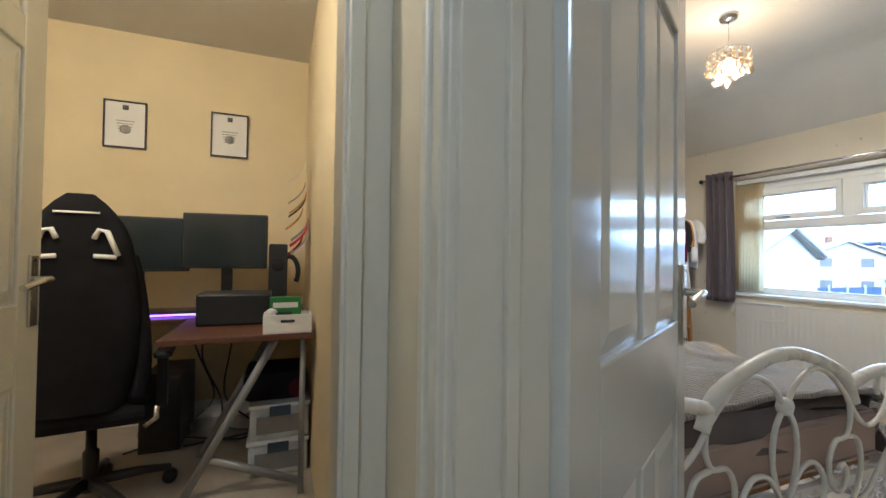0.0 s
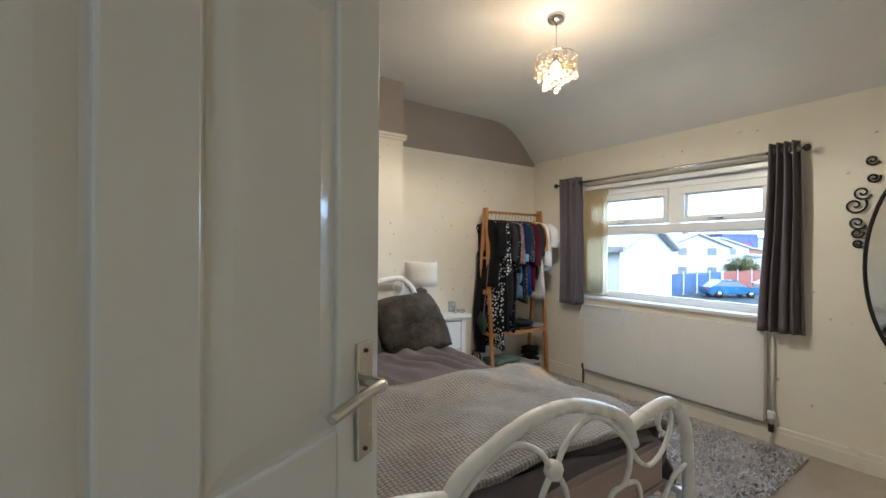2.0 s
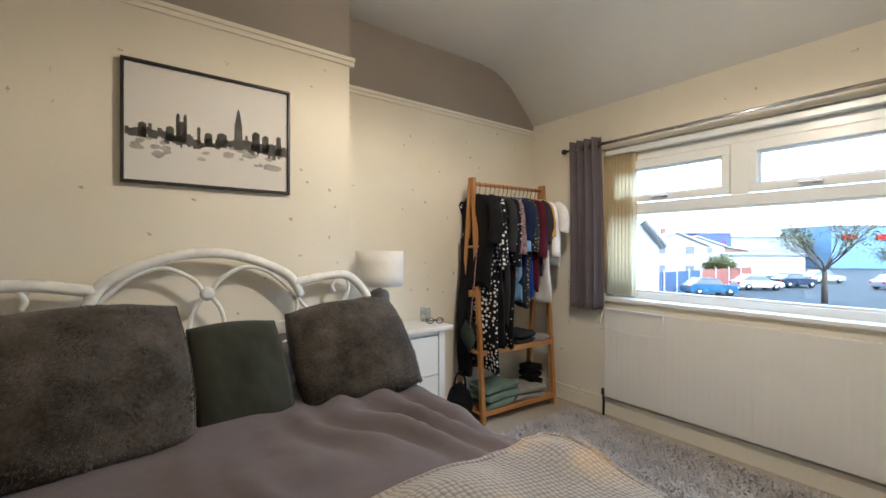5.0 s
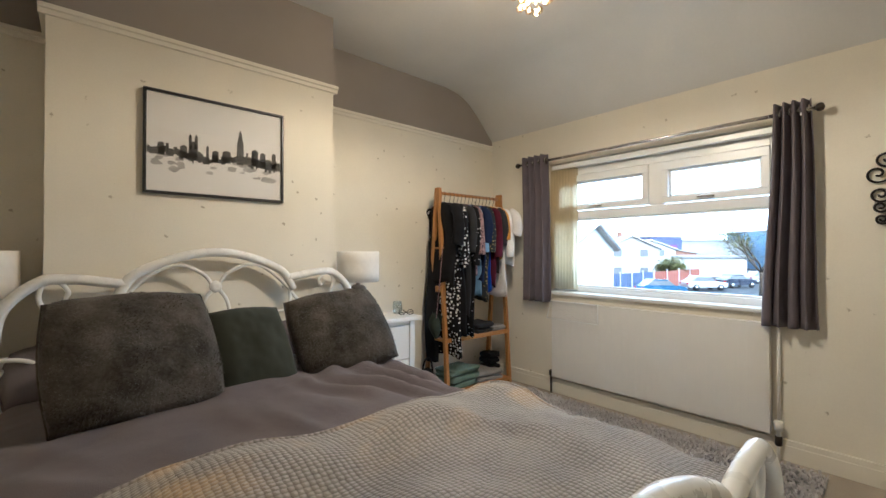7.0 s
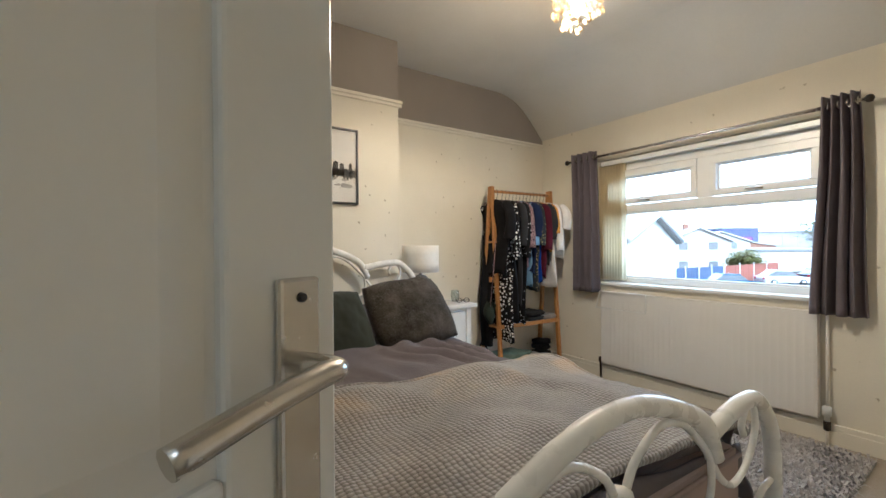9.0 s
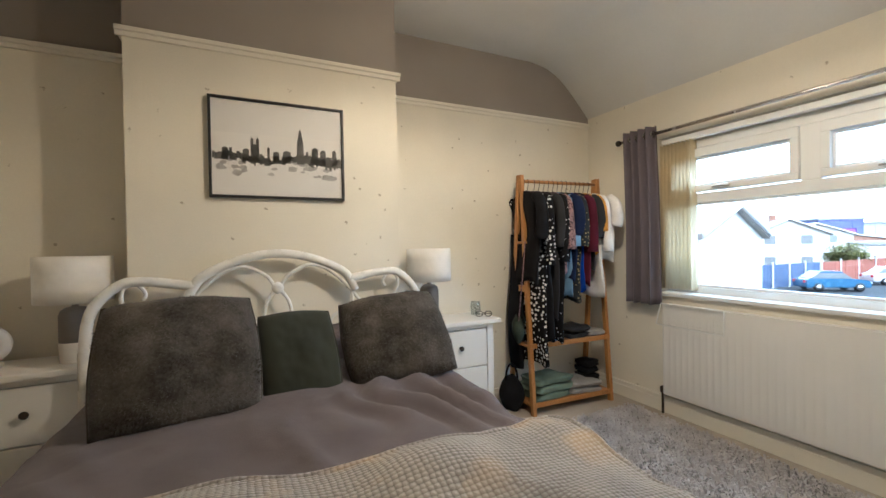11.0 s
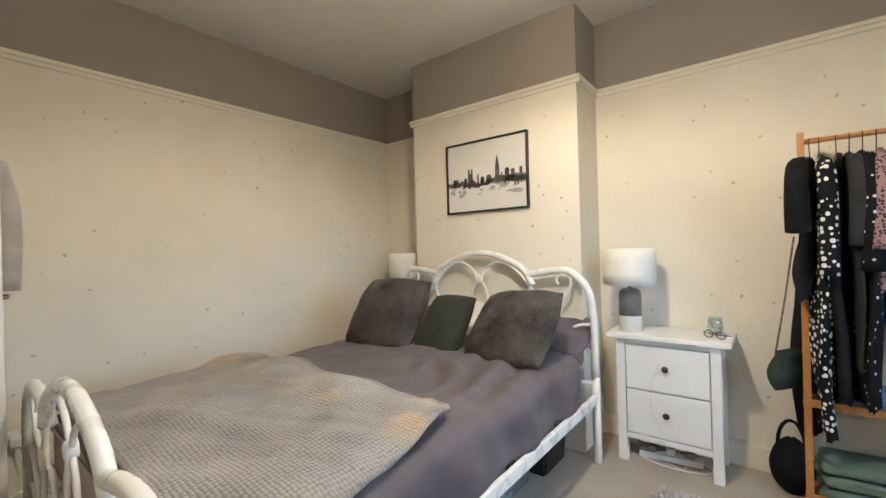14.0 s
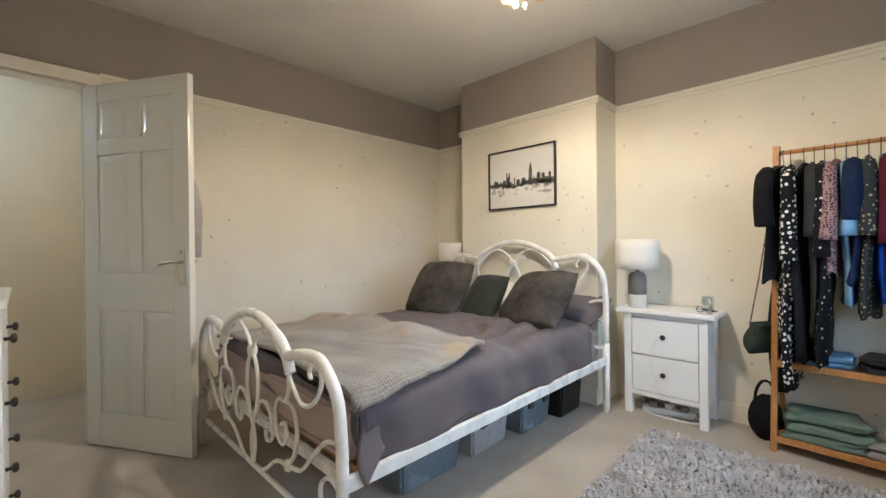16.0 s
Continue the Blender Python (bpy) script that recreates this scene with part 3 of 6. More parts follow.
def end_frame(name, y, hz, posts, arch, shoulder, val, drop, head):
    """One end of the bed: a bowed top tube on two posts, filled with scrolls. Heights in metres."""
    px, vx = 0.735, 0.345
    e = part(name, tube(bmesh.new(), [(-px + 0.002, y, drop * 0.6), (-px, y, drop * 0.8), *smooth([(-px, y, drop), (-px + 0.025, y, drop + 0.6 * (shoulder - drop)), (-0.615, y, shoulder - 0.012), (-0.53, y, shoulder), (-0.44, y, shoulder - 0.012), (-vx, y, val)])], 0.021, 12), METALW, bed)
    part("top_tube", tube(bmesh.new(), [(px - 0.002, y, drop * 0.6), (px, y, drop * 0.8), *smooth([(px, y, drop), (px - 0.025, y, drop + 0.6 * (shoulder - drop)), (0.615, y, shoulder - 0.012), (0.53, y, shoulder), (0.44, y, shoulder - 0.012), (vx, y, val)])], 0.021, 12), METALW, e)
    part("arch_tube", tube(bmesh.new(), smooth([(-vx - 0.03, y, val - 0.06), (-vx + 0.02, y, val + 0.03), (-0.22, y, arch - 0.048), (-0.1, y, arch - 0.010), (0, y, arch), (0.1, y, arch - 0.010), (0.22, y, arch - 0.048), (vx - 0.02, y, val + 0.03), (vx + 0.03, y, val - 0.06)]), 0.021, 12), METALW, e)
    for s in (-1, 1):
        part("post", lathe(bmesh.new(), [(0.019, 0), (0.021, 0.004), (0.021, drop * 0.62)], 12, (s * px, y, 0)), METALW, e)
    fz = arch - 0.165
    part("rosette", lathe(bmesh.new(), [(0.012, -0.016), (0.026, -0.014), (0.030, 0), (0.026, 0.014), (0.012, 0.018)], 8, (0, y, fz), Matrix.Rotation(radians(90), 3, "X")), METALW, e)
    r = 0.0085
    low = posts
    for s in (-1, 1):
        def sc(nm, pts, rr=r):
            part(nm, tube(bmesh.new(), [(s * p[0], y, p[2]) for p in pts], rr, 8), METALW, e)
        # bow from the rosette up and over, down to a loop under the shoulder that curls inwards
        lx, lz = 0.555, val - 0.045
        sc("scroll", smooth([(0.01, 0, fz), (0.05, 0, fz + 0.06), (0.14, 0, fz + 0.105), (0.23, 0, fz + 0.085), (0.33, 0, val - 0.03), (0.40, 0, val - 0.115), (0.47, 0, val - 0.155), (0.55, 0, val - 0.13), (0.605, 0, val - 0.06), (0.60, 0, val + 0.005), (0.555, 0, val + 0.02), (0.525, 0, val - 0.02), (0.535, 0, val - 0.05)], 7))
        # petal below the rosette
        sc("petal", smooth([(0.005, 0, fz), (0.05, 0, fz - 0.07), (0.062, 0, fz - 0.16), (0.04, 0, fz - 0.25), (0.0, 0, fz - 0.33)], 6))
        # long S from the arch down to the lower rail
        sc("scroll", smooth([(vx, 0, val), (0.36, 0, fz - 0.08), (0.33, 0, fz - 0.14), (0.27, 0, fz - 0.15), (0.235, 0, fz - 0.21), (0.25, 0, fz - 0.29), (0.30, 0, fz - 0.32), (0.335, 0, fz - 0.28), (0.32, 0, fz - 0.235), (0.29, 0, fz - 0.245)], 6))
        sc("scroll", smooth([(0.33, 0, fz - 0.14), (0.40, 0, fz - 0.16), (0.425, 0, fz - 0.24), (0.40, 0, fz - 0.33), (0.345, 0, low + 0.12)], 6))
        sc("scroll", smooth([(0.0, 0, fz - 0.33), (0.07, 0, fz - 0.22), (0.15, 0, fz - 0.20), (0.205, 0, fz - 0.26), (0.20, 0, fz - 0.33), (0.15, 0, fz - 0.35), (0.135, 0, fz - 0.31)], 6))
        sc("scroll", smooth([(0.735, 0, low + 0.16), (0.66, 0, low + 0.19), (0.60, 0, low + 0.15), (0.60, 0, low + 0.09), (0.65, 0, low + 0.075), (0.665, 0, low + 0.11)], 6))
        sc("scroll", smooth([(0.345, 0, low + 0.12), (0.45, 0, low + 0.14), (0.54, 0, low + 0.22), (0.63, 0, low + 0.30), (0.72, 0, low + 0.32)], 6))
        sc("scroll", smooth([(0.345, 0, low + 0.12), (0.24, 0, low + 0.10), (0.12, 0, low + 0.02), (0.02, 0, low)], 6))
        sc("scroll", smooth([(0.0, 0, fz - 0.33), (0.02, 0, low + 0.10), (0.0, 0, low)], 6))
        part("heart", lathe(bmesh.new(), [(0.008, -0.012), (0.022, -0.010), (0.026, 0), (0.022, 0.010), (0.008, 0.013)], 7, (s * 0.345, y, low + 0.12), Matrix.Rotation(radians(90), 3, "X")), METALW, e)
    part("lower_rail", tube(bmesh.new(), [(-px, y, low), (px, y, low)], 0.011, 10), METALW, e)
    return e


end_frame("footboard", 0.0, 0.0, 0.150, 0.822, 0.725, 0.690, 0.45, False)
end_frame("headboard", BY1 - BY0, 0.0, 0.42, 1.137, 1.030, 1.000, 0.74, True)
for s in (-1, 1):
    part("side_rail", box(s * 0.732 - 0.012, s * 0.732 + 0.012, 0.0, BY1 - BY0, 0.315, 0.365, 0.004), METALW, bed)
    part("centre_leg", lathe(bmesh.new(), [(0.014, 0), (0.014, 0.32)], 10, (s * 0.3, 1.0, 0)), METALW, bed)
part("end_rail", box(-0.69, 0.69, 0.02, 0.045, 0.32, 0.36, 0.003), METALW, bed)
for i in range(12):
    part("slat", box(-0.69, 0.69, 0.09 + i * 0.155, 0.15 + i * 0.155, 0.335, 0.352), BAMBOO, bed)

matt = thing("mattress", (BX, 1.85, 0.367), "deep mattress in a pinkish beige cover on the bed", "mattress")
part("body", box(-0.685, 0.685, -0.965, 0.93, 0, 0.185, 0.03), SHEET, matt)
for z in (0.02, 0.165):
    part("piping", tube(bmesh.new(), [(-0.688, 0.90, z), (-0.688, -0.93, z), (-0.66, -0.968, z), (0.66, -0.968, z), (0.688, -0.93, z), (0.688, 0.90, z)], 0.006, 6), SHEET, matt)


def bed_top(x, y):
    """Height of the made bed's surface at world x, y."""
    u = (x - BX) / 0.72
    h = 0.585 + 0.045 * (1 - u * u)
    h += 0.018 * noise.noise((x * 2.1, y * 2.1, 3)) + 0.009 * noise.noise((x * 6 + y * 4, y * 5 - x * 3, 7))
    k = max(0.0, 1 - math.hypot(x - 1.95, y - 2.05) / 0.45)
    h += 0.030 * k * math.sin(38 * x + 9 * y + 4 * noise.noise((x * 4, y * 4, 0)))
    h += 0.016 * abs(noise.noise((x * 3.5 - y * 5.5, y * 2.0, 11)))
    ridge = noise.noise((x * 1.6 + y * 2.4, y * 1.1 - x * 0.8, 41))
    h += 0.016 * max(0.0, 1 - abs(ridge) * 7) * max(0.0, 0.3 + noise.noise((x * 2.5, y * 2.5, 51)))
    w = noise.noise((x * 2.2 + 5, y * 1.4, 21))
    return h + 0.012 * max(0.0, 1 - abs(w) * 9) * (0.4 + noise.noise((x * 3, y * 3, 31)))


def duvet_point(x, y, lift=0.0):
    """x runs across the bed past its edges, where the cloth turns down."""
    d = abs(x - BX) - 0.640
    s = 1 if x > BX else -1
    if d <= 0:
        return Vector((x, y, bed_top(x, y) + lift))
    edge = bed_top(BX + s * 0.640, y)
    r = 0.075
    a = min(d / r, math.pi / 2)
    px = BX + s * (0.640 + r * math.sin(a))
    pz = edge - r * (1 - math.cos(a)) - max(0.0, d - r * math.pi / 2)
    w = max(0.0, min(1.0, (d - 0.03) / 0.15))
    px += s * w * (0.018 * math.sin(15 * y + 4 * pz + 4 * noise.noise((y * 2.3, s, 0))) + 0.010 * noise.noise((y * 7, pz * 9, s)))
    return Vector((px + s * lift * math.sin(a), y, pz + lift * math.cos(a)))


duv = thing("duvet", (0, 0, 0), "mauve-grey cotton duvet, slightly creased, spread over the bed", "duvet")
def fd(u, v):
    x = BX - 0.655 - 0.36 + u * (1.31 + 0.36 + 0.31)
    y = 0.92 + v * 1.74
    p = duvet_point(x, y)
    if v < 0.03:
        p.z -= 0.05 * (1 - v / 0.03)
        p.y += 0.012
    p.z = max(p.z, 0.366 if x > BX else 0.20 + 0.03 * noise.noise((y * 3, 0, 0)))
    return p
part("cloth", sheet(bmesh.new(), fd, 110, 120), DUVET, duv, solid=0.012)
part("foot_hem", sheet(bmesh.new(), lambda u, v: Vector((BX - 0.69 + 1.40 * u, 0.905 + 0.018 * math.sin(9 * u + 2 * v) * (1 - v), 0.46 + 0.03 * math.sin(5 * u) + v * (bed_top(BX - 0.6 + 1.2 * u, 0.93) - 0.49))), 50, 6), DUVET, duv, solid=0.010)
# a corner of the duvet that hangs out past the foot post
part("corner", sheet(bmesh.new(), lambda u, v: Vector((2.16 + 0.10 * u * (1 - 0.5 * v), 0.90 + 0.11 * v + 0.02 * math.sin(6 * u), 0.59 - 0.02 * u - u * 0.24 * (1 - 0.3 * v))), 12, 10), DUVET, duv, solid=0.012)

thr = thing("throw_blanket", (0, 0, 0), "chunky grey waffle-knit throw across the foot of the bed", "blanket")
def ft(u, v):
    x = BX - 0.66 + u * (0.66 + 0.645 + 0.075 * (1 - v))
    y = 0.895 + v * (0.755 + 0.03 * math.sin(5 * u + 1)) + 0.02 * noise.noise((u * 3, v * 3, 5))
    puff = 0.036 * math.exp(-((v - 0.86) / 0.16) ** 2) * (0.8 + 0.5 * math.sin(17 * u + 0.7 + 2 * v)) + 0.016 * math.sin(math.pi * v) * (0.5 + noise.noise((x * 3.2, y * 3.2, 9)))
    return duvet_point(x, y, 0.022 + puff)
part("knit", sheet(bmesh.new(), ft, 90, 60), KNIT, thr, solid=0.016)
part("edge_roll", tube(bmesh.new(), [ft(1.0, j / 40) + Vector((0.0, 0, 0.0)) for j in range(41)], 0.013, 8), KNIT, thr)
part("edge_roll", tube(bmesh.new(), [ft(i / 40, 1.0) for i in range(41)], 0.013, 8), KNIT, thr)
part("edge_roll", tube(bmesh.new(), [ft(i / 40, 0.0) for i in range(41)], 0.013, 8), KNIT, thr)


def cushion(name, base, w, h, d, tilt, rz, material, label, category="cushion", seed=0, ry=0):
    """A stuffed square cushion that stands on its lower edge and leans back."""
    c = thing(name, base, label, category, "cushions on the bed")
    c.matrix_world = pose(*base, 0, 0, rz) @ pose(0, 0, 0, -tilt, ry, 0)
    bm = bmesh.new()
    def f(sgn):
        def g(u, v):
            a, b = 2 * u - 1, 2 * v - 1
            bulge = max(0.0, (1 - abs(a) ** 2.6) * (1 - abs(b) ** 2.6)) ** 0.55
            nz = noise.noise((a * 2 + seed, b * 2, sgn)) * 0.16 + noise.noise((a * 6 + seed, b * 6, sgn)) * 0.07
            k = 0.045 * (1 - abs(a) ** 6) * (abs(b) ** 8)
            q = 0.045 * (1 - abs(b) ** 6) * (abs(a) ** 8)
            return Vector((w / 2 * a * (1 - q) * math.sqrt(1 - 0.20 * b * b * a * a * a * a), sgn * d / 2 * bulge * (1 + nz), h / 2 + h / 2 * b * (1 - k) * math.sqrt(1 - 0.20 * a * a * b * b * b * b)))
        return g
    sheet(bm, f(-1), 32, 32)
    sheet(bm, f(1), 32, 32)
    bmesh.ops.remove_doubles(bm, verts=bm.verts, dist=0.0015)
    part("cover", bm, material, c)
    if material is FUR:
        r = random.Random(seed)
        vv, ff = [], []
        for _ in range(15000):
            u, v, sg = r.random(), r.random(), r.choice((-1, -1, 1))
            g = f(sg)
            p = g(u, v)
            du, dv = g(min(1, u + 0.01), v) - g(max(0, u - 0.01), v), g(u, min(1, v + 0.01)) - g(u, max(0, v - 0.01))
            nrm = du.cross(dv).normalized()
            if nrm.y * sg < 0:
                nrm = -nrm
            flow = Vector((noise.noise((u * 5, v * 5, seed)), 0, noise.noise((u * 5, v * 5, seed + 4)) - 0.25)) * 1.6
            tip = p + (flow + Vector((r.gauss(0, 0.3), r.gauss(0, 0.2), r.gauss(0, 0.3)))) * 0.0075 + nrm * r.uniform(0.001, 0.004)
            sd = (tip - p).cross(nrm).normalized() * 0.0021
            k = len(vv)
            vv += [tuple(p - sd), tuple(p + sd), tuple(tip)]
            ff.append((k, k + 1, k + 2))
        me = bpy.data.meshes.new("nap")
        me.from_pydata(vv, [], ff)
        me.materials.append(FUR)
        o = new("nap", me)
        o.parent = c
        tagged(o, "short brushed plush nap", kind="stuff")
    part("seam", tube(bmesh.new(), [f(1)(*q) for q in [(i / 12, 0) for i in range(12)] + [(1, i / 12) for i in range(12)] + [(1 - i / 12, 1) for i in range(12)] + [(0, 1 - i / 12) for i in range(12)]], 0.004, 6, True), material, c)
    return c


cushion("pillow", (1.10, 2.66, 0.585), 0.66, 0.40, 0.16, 68, 2, DUVET, "mauve-grey bed pillow lying behind the cushions", "pillow", 3)
cushion("pillow", (1.88, 2.66, 0.585), 0.66, 0.40, 0.16, 68, -2, DUVET, "mauve-grey bed pillow lying behind the cushions", "pillow", 5)
cushion("pillow", (1.38, 2.63, 0.60), 0.44, 0.33, 0.14, 52, 0, mat("white_cotton_pillowcase", (0.74, 0.73, 0.71), 0.85, 0.04, 8, 0.3, 300), "white cotton pillow tucked behind the cushions", "pillow", 6)
cushion("cushion", (1.165, 2.19, 0.60), 0.51, 0.49, 0.20, 38, 6, FUR, "large dark grey plush cushion with brushed pile", seed=1)
cushion("cushion", (1.54, 2.26, 0.58), 0.31, 0.42, 0.12, 40, 2, VELVET, "small dark green-grey velvet cushion", seed=2)
cushion("cushion", (1.945, 2.27, 0.60), 0.49, 0.46, 0.19, 44, -6, FUR, "dark grey plush cushion with brushed pile", seed=7, ry=-5)


# ---- nightstands ----
def nightstand(at, label):
    n = thing("nightstand", at, label, "nightstand", "nightstands beside the bed")
    w, dp, h = 0.24, 0.28, 0.69
    part("top", box(-0.285, 0.285, -0.03, dp, h - 0.028, h, 0.005), WHITE, n)
    for x in (-w, w - 0.045):
        for y in (0.0, dp - 0.05):
            part("leg", box(x, x + 0.045, y, y + 0.045, 0, h - 0.028, 0.003), WHITE, n)
    for x in (-w + 0.012, w - 0.027):
        part("side_panel", box(x, x + 0.015, 0.045, dp - 0.05, 0.13, h - 0.03), WHITE, n)
    part("back_panel", box(-w + 0.045, w - 0.045, dp - 0.03, dp - 0.02, 0.13, h - 0.03), WHITE, n)
    part("bottom_rail", box(-w + 0.045, w - 0.045, 0.006, 0.03, 0.125, 0.155, 0.002), WHITE, n)
    part("top_rail", box(-w + 0.045, w - 0.045, 0.006, 0.03, 0.635, 0.662, 0.002), WHITE, n)
    part("bottom_panel", box(-w + 0.045, w - 0.045, 0.03, dp - 0.03, 0.13, 0.145), WHITE, n)
    for z0, z1 in ((0.160, 0.390), (0.397, 0.630)):
        f = part("drawer", box(-w + 0.049, w - 0.049, 0.004, 0.022, z0, z1, 0.003), WHITE, n)
        part("knob", lathe(bmesh.new(), [(0.006, 0), (0.006, 0.012), (0.015, 0.016), (0.016, 0.024), (0.009, 0.029)], 14, (0, 0.004, (z0 + z1) / 2 + 0.01), Matrix.Rotation(radians(90), 3, "X")), BRONZE, f, "dark bronze round knob")
    return n


nightstand((2.540, 2.935, 0), "white painted two-drawer nightstand with dark knobs beside the bed")
nightstand((0.555, 2.88, 0), "white painted two-drawer nightstand in the alcove, holding lamp and clock")


def table_lamp(at, label):
    l = thing("table_lamp", at, label, "table lamp", "table lamps on the nightstands")
    part("foot", lathe(bmesh.new(), [(0.052, 0), (0.056, 0.004), (0.057, 0.085), (0.057, 0.088)], 28), STONE, l, "white stoneware lower base")
    part("base", lathe(bmesh.new(), [(0.057, 0.088), (0.057, 0.20), (0.050, 0.222), (0.034, 0.234), (0.012, 0.238), (0.012, 0.28)], 28), CERAMIC, l, "grey ceramic upper base")
    bm = bmesh.new()
    sheet(bm, lambda u, v: Vector((0.133 * math.cos(2 * math.pi * u), 0.133 * math.sin(2 * math.pi * u), 0.258 + 0.195 * v)), 40, 3, True)
    part("shade", bm, SHADE, l, "white linen drum shade", solid=0.003)
    bm = bmesh.new()
    for k in range(3):
        a = 2 * math.pi * k / 3
        tube(bm, [(0, 0, 0.28), (0.131 * math.cos(a), 0.131 * math.sin(a), 0.27)], 0.002, 5)
    part("spider", bm, CHROME, l)
    return l


table_lamp((2.363, 3.0, 0.69), "unlit lamp with grey and white ceramic base and white drum shade")
table_lamp((0.685, 2.99, 0.69), "unlit lamp with grey ceramic base and white drum shade")

# ---- framed skyline print ----
INK = mat("ink_wash", (0.03, 0.03, 0.03), 0.8, 0.6, 30, 0, second=(0.16, 0.155, 0.15))
INKL = mat("pale_ink_wash", (0.30, 0.29, 0.28), 0.8, 0.3, 30, 0, second=(0.55, 0.53, 0.51))
PAPER = mat("print_paper", (0.80, 0.78, 0.75), 0.6, 0.02, 6, 0)
pic = thing("framed_print", (1.52, CH[2], 1.645), "black-framed skyline print in black ink on white", "picture")
part("print", box(-0.302, 0.302, -0.014, -0.004, -0.226, 0.226), PAPER, pic)
for a in ((-0.312, 0.312, 0.226, 0.238), (-0.312, 0.312, -0.238, -0.226), (-0.312, -0.300, -0.226, 0.226), (0.300, 0.312, -0.226, 0.226)):
    part("frame_bar", box(a[0], a[1], -0.026, -0.001, a[2], a[3], 0.002), BLACKP, pic, "black frame bar")
rng = random.Random(9)
bm = bmesh.new()
x = -0.298
while x < 0.292:
    w = rng.uniform(0.005, 0.018)
    h = rng.uniform(0.010, 0.034) + 0.022 * (0.12 < x < 0.28) + 0.012 * (-0.20 < x < -0.05) + 0.010 * (x < -0.22)
    base = -0.055 + 0.012 * math.sin(x * 20)
    bx(bm, x, min(x + w, 0.298), -0.0155, -0.0142, base - rng.uniform(0.0, 0.02), base + h)
    x += w * 0.92
for cx, w, h in ((-0.245, 0.028, 0.062), (-0.128, 0.014, 0.118), (-0.103, 0.014, 0.118), (-0.116, 0.030, 0.085), (-0.155, 0.030, 0.060), (-0.055, 0.012, 0.075), (-0.02, 0.03, 0.055), (0.03, 0.04, 0.062), (0.165, 0.035, 0.090), (0.205, 0.030, 0.080), (0.262, 0.022, 0.085)):
    prism(bm, [(cx - w / 2, -0.06), (cx + w / 2, -0.06), (cx + w / 2 * 0.9, -0.06 + h * 0.9), (cx, -0.06 + h), (cx - w / 2 * 0.9, -0.06 + h * 0.88)], -0.0155, -0.0142)
prism(bm, [(0.076, -0.06), (0.112, -0.06), (0.109, 0.05), (0.103, 0.075), (0.100, 0.10), (0.094, 0.118), (0.088, 0.10), (0.085, 0.075), (0.079, 0.05)], -0.0158, -0.0142)
part("skyline", bm, INK, pic, "black ink city skyline")
bm = bmesh.new()
for i in range(26):
    cx, cz, r = rng.uniform(-0.28, 0.28), rng.uniform(-0.125, -0.055), rng.uniform(0.006, 0.03)
    prism(bm, [(cx + r * math.cos(a) * rng.uniform(0.6, 1.1), cz + 0.55 * r * math.sin(a) * rng.uniform(0.6, 1.1)) for a in (2 * math.pi * k / 11 for k in range(11))], -0.0148 - 0.00002 * i, -0.0143)
part("wash", bm, INKL, pic, "grey ink wash")
pg = part("glazing", box(-0.300, 0.300, -0.0195, -0.0180, -0.226, 0.226), clear("picture_glass", (0.99, 0.99, 0.99), 0.05, 0.03), pic, "clear picture glass")


# ---- clothes rack ----
rack = thing("clothes_rack", (3.42, 3.03, 0), "honey bamboo clothes rack with two shelves, full of clothes", "clothes rack", rz=-3)
for x in (-0.33, 0.345):
    for y0, y1 in ((-0.012, -0.125), (0.012, 0.155)):
        bm = bmesh.new()
        prism(bm, [(y1 - 0.016, 0.0), (y1 + 0.016, 0.0), (y0 + 0.014, 1.64), (y0 - 0.014, 1.64)], x - 0.013, x + 0.013, "x")
        part("leg", bm, BAMBOO, rack)
    part("cross_bar", box(x - 0.010, x + 0.010, -0.062, 0.078, 0.83, 0.875, 0.003), BAMBOO, rack)
    part("peg", tube(bmesh.new(), [(x, -0.08, 1.17), (x, 0.11, 1.17)], 0.009, 8), BAMBOO, rack)
part("hanging_bar", tube(bmesh.new(), [(-0.34, 0, 1.60), (0.355, 0, 1.60)], 0.012, 10), BAMBOO, rack)
for z, a, b in ((0.47, -0.10, 0.115), (0.075, -0.122, 0.15)):
    part("shelf", box(-0.345, 0.36, a, b, z - 0.016, z, 0.003), BAMBOO, rack)
    part("shelf_lip", box(-0.345, 0.36, a - 0.012, a, z - 0.022, z + 0.012, 0.003), BAMBOO, rack)
RM = rack.matrix_world.copy()

WHITED = dotted("black_cloth_white_dots", (0.010, 0.010, 0.012), (0.72, 0.70, 0.66), 38, 0.36)
SMALLD = dotted("black_cloth_small_dots", (0.010, 0.010, 0.012), (0.6, 0.58, 0.55), 34, 0.20)
FLORAL = dotted("dusty_pink_floral_cloth", (0.30, 0.19, 0.19), (0.05, 0.035, 0.045), 85, 0.42)
CAMO = dotted("dark_floral_cloth", (0.03, 0.035, 0.04), (0.35, 0.28, 0.14), 45, 0.26)
def cloth(name, c, second=None):
    return mat(name, c, 0.9, 0.2, 9, 0.3, 350, second=second, spec=0.15)
NAVY, MAROON, MUST = cloth("navy_cloth", (0.012, 0.020, 0.055)), cloth("maroon_cloth", (0.07, 0.010, 0.022)), cloth("mustard_cloth", (0.55, 0.27, 0.05))
WCL, BLUEC, GREYC, CHAR = cloth("white_cotton", (0.74, 0.72, 0.70)), cloth("light_denim", (0.18, 0.32, 0.50)), cloth("grey_cotton", (0.30, 0.29, 0.28)), cloth("charcoal_cloth", (0.03, 0.03, 0.032))
